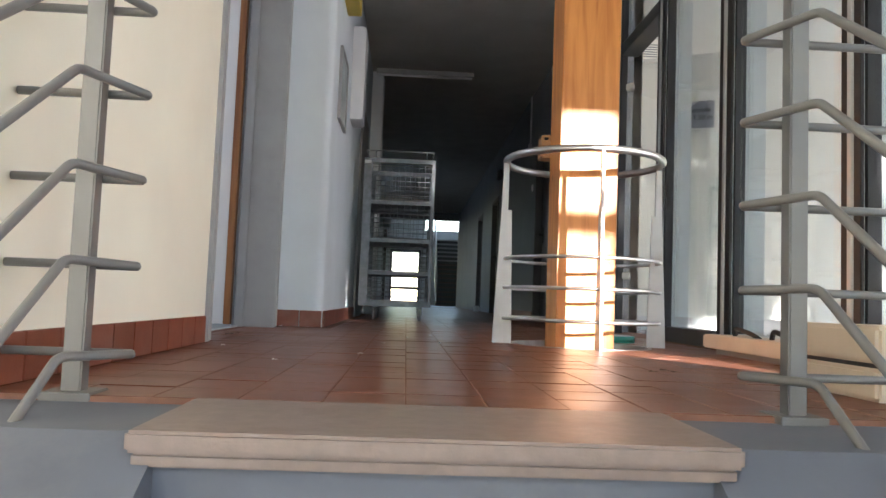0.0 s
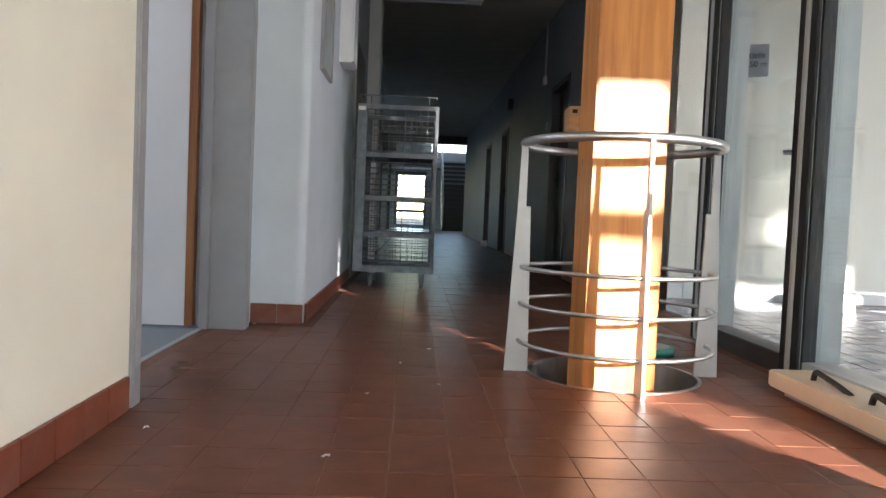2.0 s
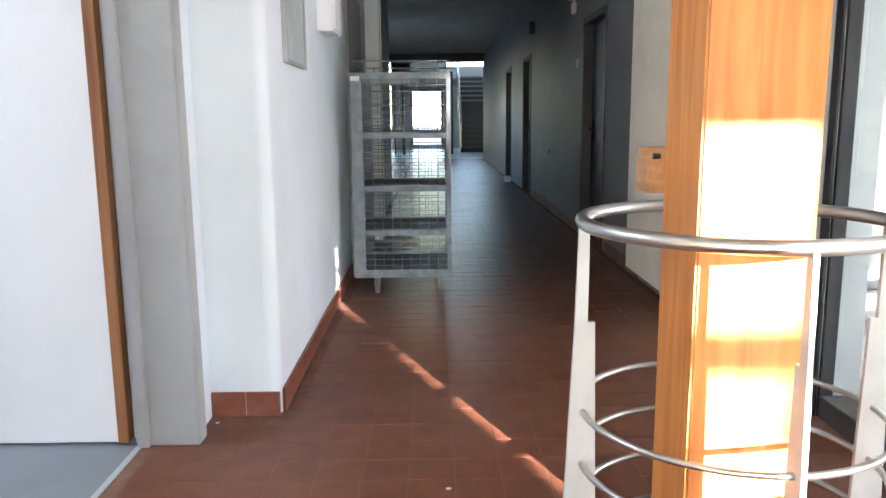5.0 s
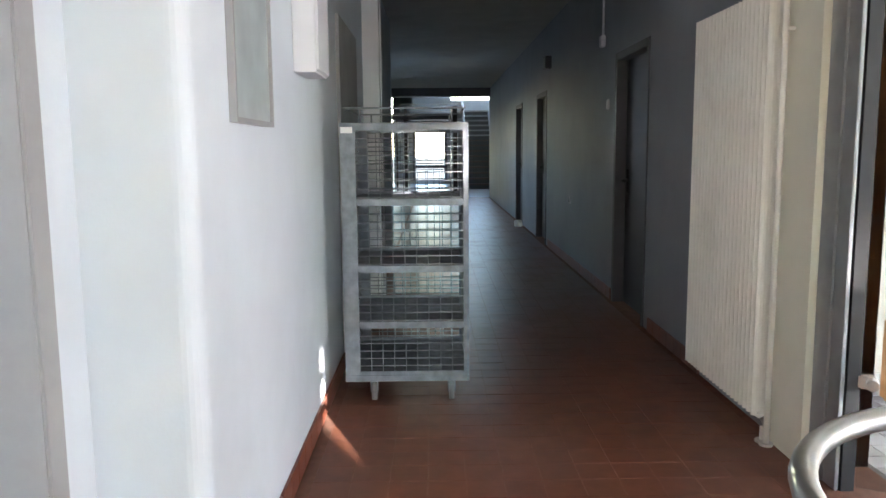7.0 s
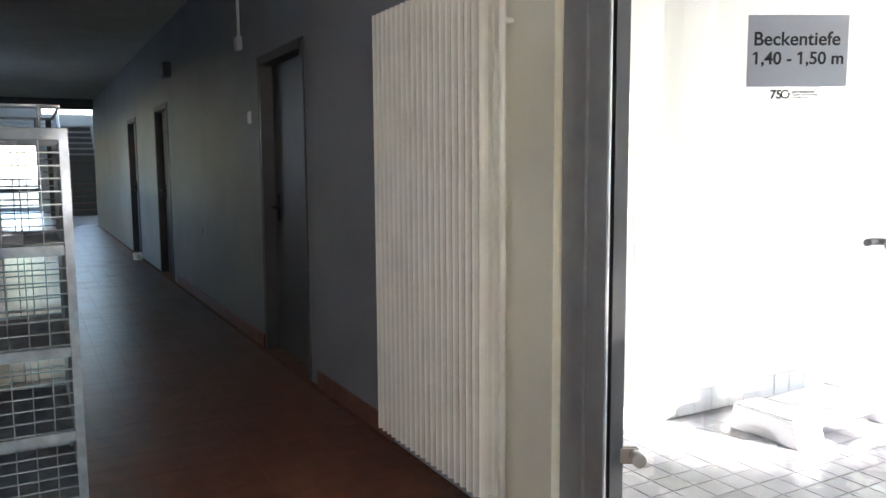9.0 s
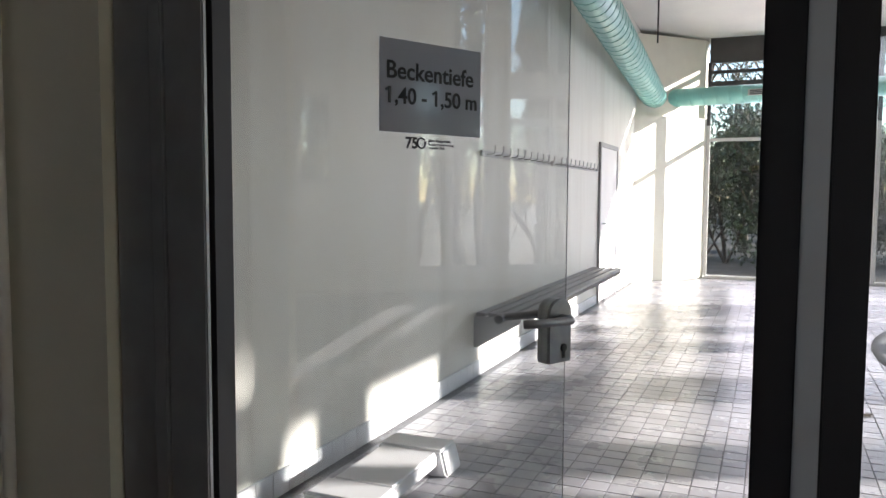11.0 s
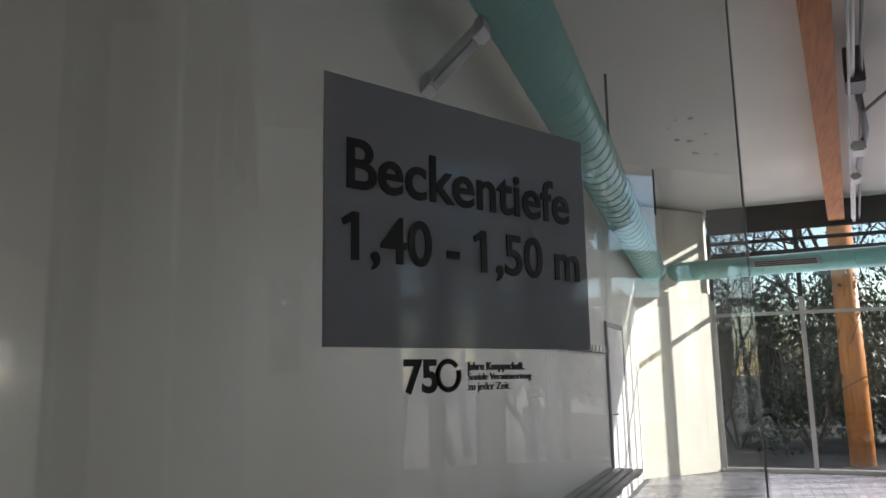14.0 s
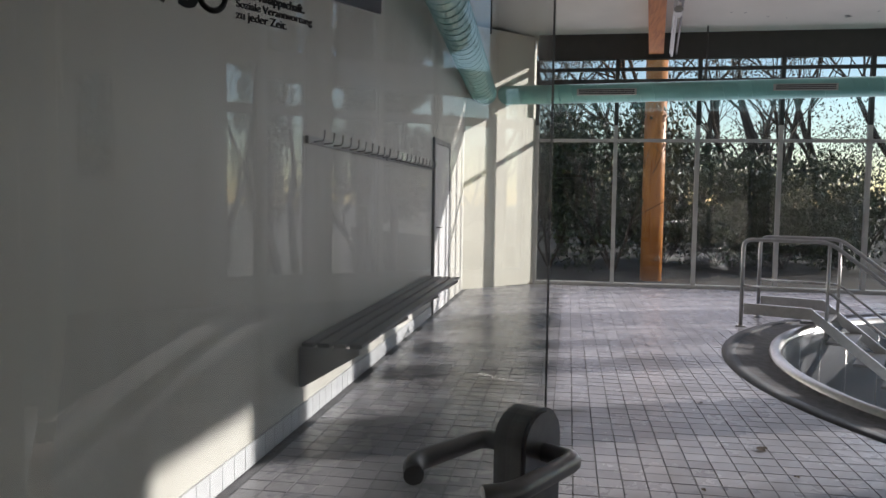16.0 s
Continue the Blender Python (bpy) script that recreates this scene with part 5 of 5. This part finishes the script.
def branch(bm, p, d, length, r, depth, rnd, twigs):
    pts, q, dd = [p], p.copy(), d.copy()
    for _ in range(4):
        dd = (dd + Vector((rnd.uniform(-0.25, 0.25), rnd.uniform(-0.25, 0.25), rnd.uniform(-0.1, 0.2)))).normalized()
        q = q + dd * length / 4
        pts.append(q.copy())
    rings = []
    for i, c in enumerate(pts):
        rr = r * (1 - 0.55 * i / 4)
        n = 6 if depth > 1 else 4
        t = (pts[min(i + 1, 4)] - pts[max(i - 1, 0)]).normalized()
        u = t.orthogonal().normalized()
        v = t.cross(u)
        rings.append([bm.verts.new(c + rr * (u * math.cos(6.283 * j / n) + v * math.sin(6.283 * j / n))) for j in range(n)])
    for a, b in zip(rings, rings[1:]):
        for j in range(len(a)):
            bm.faces.new((a[j], a[(j + 1) % len(a)], b[(j + 1) % len(a)], b[j]))
    twigs.append(pts[-1])
    if depth:
        for _ in range(3 if depth > 1 else 4):
            k = rnd.randint(1, 4)
            nd = (dd + Vector((rnd.uniform(-1, 1), rnd.uniform(-1, 1), rnd.uniform(-0.3, 0.8)))).normalized()
            branch(bm, pts[k], nd, length * rnd.uniform(0.5, 0.75), r * (0.62 - 0.08 * k), depth - 1, rnd, twigs)


def tree(x, y, z, height, seed, leafy, label, name="tree"):
    rnd = random.Random(seed)
    t = thing(name, label, "tree", (x, y, z), "trees outside")
    bm, ends = bmesh.new(), []
    branch(bm, Vector((x, y, z)), Vector((rnd.uniform(-0.15, 0.15), rnd.uniform(-0.15, 0.15), 1)), height * 0.55, height * 0.018, 4, rnd, ends)
    part("trunk", bm, BARK, t)
    bm = bmesh.new()
    rnd.shuffle(ends)
    for i, e in enumerate(ends[:leafy]):
        leaves(bm, e, (0.35, 0.35, 0.3), 10, 0.05, seed * 91 + i)
    if leafy:
        part("crown", bm, DRYLEAF, t, "sparse brown winter leaves")
    return t


def shrub(x, y, z, h, w, seed, count, label):
    rnd = random.Random(seed)
    t = thing("shrub", label, "shrub", (x, y, z), "shrubs outside")
    bm = bmesh.new()
    ends = []
    for _ in range(5):
        branch(bm, Vector((x, y, z)), Vector((rnd.uniform(-0.7, 0.7), rnd.uniform(-0.7, 0.7), 1)).normalized(), h * 0.6, 0.03, 2, rnd, ends)
    part("stems", bm, BARK, t)
    bm = bmesh.new()
    for i in range(14):
        c = (x + rnd.uniform(-w, w) * 0.6, y + rnd.uniform(-w, w) * 0.7, z + h * rnd.uniform(0.15, 0.9))
        leaves(bm, c, (w * 0.45, w * 0.5, h * 0.2), count // 14, 0.055, seed * 37 + i)
    part("foliage", bm, LEAF, t, "dense dark evergreen leaves")


for i, (y, h) in enumerate(((8.6, 4.6), (7.2, 4.4), (5.9, 4.2), (4.6, 3.6), (3.4, 2.9), (2.2, 2.5), (1.0, 2.4), (-0.2, 2.2))):
    shrub((17.4 if i < 4 else 19.0) + 0.5 * (i % 3), y, -0.1, h, 1.3, 11 + i, 4600 if i < 5 else 3600, "dense dark evergreen shrub outside the windows")
for i, (y, h) in enumerate(((7.9, 4.0), (6.4, 3.8), (5.0, 3.4), (3.6, 2.8), (2.3, 2.4), (1.0, 2.3), (-0.4, 2.3))):
    shrub(19.3 + 0.4 * (i % 2), y, 0.0, h, 1.4, 71 + i, 3600, "dense dark evergreen shrub at the back of the bank")
for i, (x, y, h, lf_) in enumerate(((20.5, 5.6, 7.5, 160), (21.5, 3.2, 8.0, 60), (20.2, 1.6, 7.0, 40), (22.5, 0.2, 8.5, 30), (26.0, -0.6, 8.5, 30), (24.0, 2.0, 9.0, 20), (24.5, 7.5, 9.0, 120))):
    tree(x, y, 0.0, h, 101 + i, lf_, "bare winter tree with fine branches")
for i in range(8):
    tree(25.0 + 1.6 * (i % 3), -7.0 + 2.1 * i, 0.2, 8.0 + 0.7 * (i % 3), 131 + i, 40, "bare winter tree with fine branches")
for i in range(6):
    shrub(31.0 + 1.5 * (i % 2), -9.0 + 3.6 * i, 0.4, 3.6 + 0.5 * (i % 3), 2.6, 451 + i, 3000, "dark evergreen thicket far behind the bank")
for i, (x, y) in enumerate(((20.0, -24.0), (14.0, -26.0), (7.2, -13.0), (12.5, -11.5), (10.2, -16.0), (16.5, -14.0), (4.4, -17.0))):
    tree(x, y, -1.6, 7.5, 301 + i, 40, "bare winter tree beyond the hall")



def evergreen(x, y, z, height, half, seed, count, label):
    """A dark broad evergreen added as a screen: one trunk and many leaf clumps."""
    rnd = random.Random(seed)
    t = thing("screening_evergreen", label, "tree", (x, y, z), "evergreen trees outside")
    part("trunk", tube(bmesh.new(), [(x, y, z), (x + 0.1, y, z + height * 0.5), (x, y, z + height * 0.95)], 0.13, 8), BARK, t)
    bm = bmesh.new()
    for i in range(60):
        k = rnd.random()
        c = (x + rnd.uniform(-half, half) * 0.86, y + rnd.uniform(-1.1, 1.1), z + height * (0.30 + 0.66 * k))
        leaves(bm, c, (half * 0.28, 0.5, 0.55), count // 60, 0.10, seed * 53 + i)
    part("crown", bm, LEAF, t, "dense dark evergreen leaves")


# added hedge that covers the yellow low sky beyond the south windows
for i in range(11):
    shrub(-10.0 + 4.6 * i, -28.0 - 1.3 * (i % 2), -1.6, 6.2 + 0.7 * (i % 3), 3.0, 401 + i, 3600, "dark evergreen thicket added far behind the hall to hide the bright horizon")
for i in range(9):
    tree(-6.5 + 3.3 * i, -21.0 - 1.7 * (i % 2), -1.6, 9.0 + 0.8 * (i % 3), 431 + i, 30, "bare winter tree beyond the hall")
# added to keep the sun out of the middle south windows
evergreen(10.55, -14.0, -1.6, 9.2, 1.75, 801, 18000, "broad dark evergreen added beyond the hall to block sun")
# added to cover the bright sky behind the narrow western window
evergreen(2.9, -11.5, -1.6, 6.6, 1.0, 804, 5000, "narrow dark evergreen added beyond the hall to screen a window")
# two more added sun blockers, lined up with single window lanes
evergreen(9.27, -13.2, -1.6, 9.3, 0.55, 803, 5000, "narrow dark evergreen added beyond the hall to screen a window")
evergreen(7.0, -14.2, -1.6, 9.0, 0.75, 802, 5000, "narrow dark evergreen added beyond the hall to screen a window")

# ---- tiles: the pieces of floors and walls ----
def tile_floor(floor, name, mat, x0, x1, y0, y1, w, d, gap, skip, near, offset=0.0, hole=None):
    """Tiles sharing one mesh; those outside the near stretch are joined into one part."""
    hx, hy, t, e = (w - gap) / 2, (d - gap) / 2, 0.009, 0.0010

    def top(bm, cx, cy, dz):
        if cy > 8.5 or cx > 9:
            bm.faces.new([bm.verts.new((cx + sx * hx, cy + sy * hy, dz)) for sx, sy in ((-1, -1), (1, -1), (1, 1), (-1, 1))])
            return
        lo = [bm.verts.new((cx + sx * hx, cy + sy * hy, -t + dz)) for sx, sy in ((-1, -1), (1, -1), (1, 1), (-1, 1))]
        mi = [bm.verts.new((cx + sx * hx, cy + sy * hy, -e + dz)) for sx, sy in ((-1, -1), (1, -1), (1, 1), (-1, 1))]
        hi = [bm.verts.new((cx + sx * (hx - e), cy + sy * (hy - e), dz)) for sx, sy in ((-1, -1), (1, -1), (1, 1), (-1, 1))]
        bm.faces.new(hi)
        for a, b in ((lo, mi), (mi, hi)):
            for i in range(4):
                bm.faces.new((a[i], a[(i + 1) % 4], b[(i + 1) % 4], b[i]))
    bm = bmesh.new()
    top(bm, 0, 0, 0)
    shared = mesh_of(name, bm, mat)
    rnd, count, rest = random.Random(5), 0, bmesh.new()
    for i in range(int((x1 - x0) / w + 1e-6)):
        for j in range(int((y1 - y0) / d + 1e-6)):
            cx, cy = x0 + (i + 0.5) * w, y0 + (j + 0.5) * d + (offset * (i % 2))
            if skip(cx, cy) or cy + d / 2 > y1 + 0.02:
                continue
            dz = rnd.uniform(-0.0012, 0.0005)
            if hole and math.hypot(cx - hole[0], cy - hole[1]) < hole[2] + 0.11:
                # cut the tile along the round edge
                n2 = Vector((cx - hole[0], cy - hole[1])).normalized()
                q = [Vector((cx + sx * hx, cy + sy * hy)) for sx, sy in ((-1, -1), (1, -1), (1, 1), (-1, 1))]
                cut = []
                for a, b in zip(q, q[1:] + q[:1]):
                    da, db = (n2.dot(p - Vector(hole[:2])) - hole[2] for p in (a, b))
                    if da >= 0:
                        cut.append(a)
                    if da * db < 0:
                        cut.append(a + (b - a) * (da / (da - db)))
                if len(cut) > 2:
                    prism(rest, [tuple(p) for p in cut], "z", -t, dz)
                continue
            if near(cx, cy) and count < 300:
                ob = new(name, shared)
                ob.location = (cx, cy, dz)
                ob.rotation_euler = (rnd.uniform(-0.003, 0.003), rnd.uniform(-0.003, 0.003), 0)
                ob.parent = floor
                count += 1
            else:
                top(rest, cx, cy, dz)
    ob = new("tiles", mesh_of("tiles", rest, mat))
    ob.parent = floor
    tagged(ob, kind="stuff")


fl = bpy.data.objects["floor"]
tile_floor(fl, "tile", TILE, -0.3905, 2.06, 1.725, 24.0, 0.1505, 0.1505, 0.0028,
           lambda x, y: (x < 0.03 and 4.95 < y) or (x < -0.2 and y > 4.75) or (x < -0.25 and not 3.33 < y < 4.7),
           lambda x, y: 1.9 < y < 4.6, hole=(CX, CY, 0.337))
fh = bpy.data.objects["floor_hall"]
tile_floor(fh, "tile", POOLTILE, 2.32, EX, 1.2, NY, 0.118, 0.118, 0.006,
           lambda x, y: x > 13.9 and y > 6.2,
           lambda x, y: 3.0 < x < 5.3 and 5.2 < y < 7.1, hole=(PX, PY, PR + 0.025))


def skirting(wall_name, axis, fixed, a0, a1, sgn, mat=SKIRT, h=0.098, step=0.1505, thick=0.012):
    wall = bpy.data.objects[wall_name]
    L = (step - 0.004) / 2
    bm = boxes((-L, L, 0, thick, 0, h) if axis == "x" else (0, thick, -L, L, 0, h), bevel=0.0015)
    me = mesh_of("skirting_tile", bm, mat)
    n = int((a1 - a0) / step)
    for i in range(n):
        a = a0 + step * (i + 0.5)
        ob = new("skirting_tile", me)
        ob.location = (a, fixed if sgn > 0 else fixed - thick, 0.001) if axis == "x" else (fixed if sgn > 0 else fixed - thick, a, 0.001)
        ob.parent = wall


skirting("wall_west_lobby", "y", -0.2495, 1.73, 3.25, 1)
skirting("wall_west_corridor", "x", 4.989, -0.27, 0.0, -1, step=0.135)
skirting("wall_west_corridor", "y", 0.0005, 5.02, 12.0, 1)
skirting("wall_east_corridor", "y", 2.0595, 7.45, 8.6, -1)
skirting("wall_east_corridor", "y", 2.0595, 9.65, 13.4, -1)
skirting("wall_north_hall", "x", NY - 0.0005, 2.35, 10.6, -1, WHITETILE, 0.12, 0.125)

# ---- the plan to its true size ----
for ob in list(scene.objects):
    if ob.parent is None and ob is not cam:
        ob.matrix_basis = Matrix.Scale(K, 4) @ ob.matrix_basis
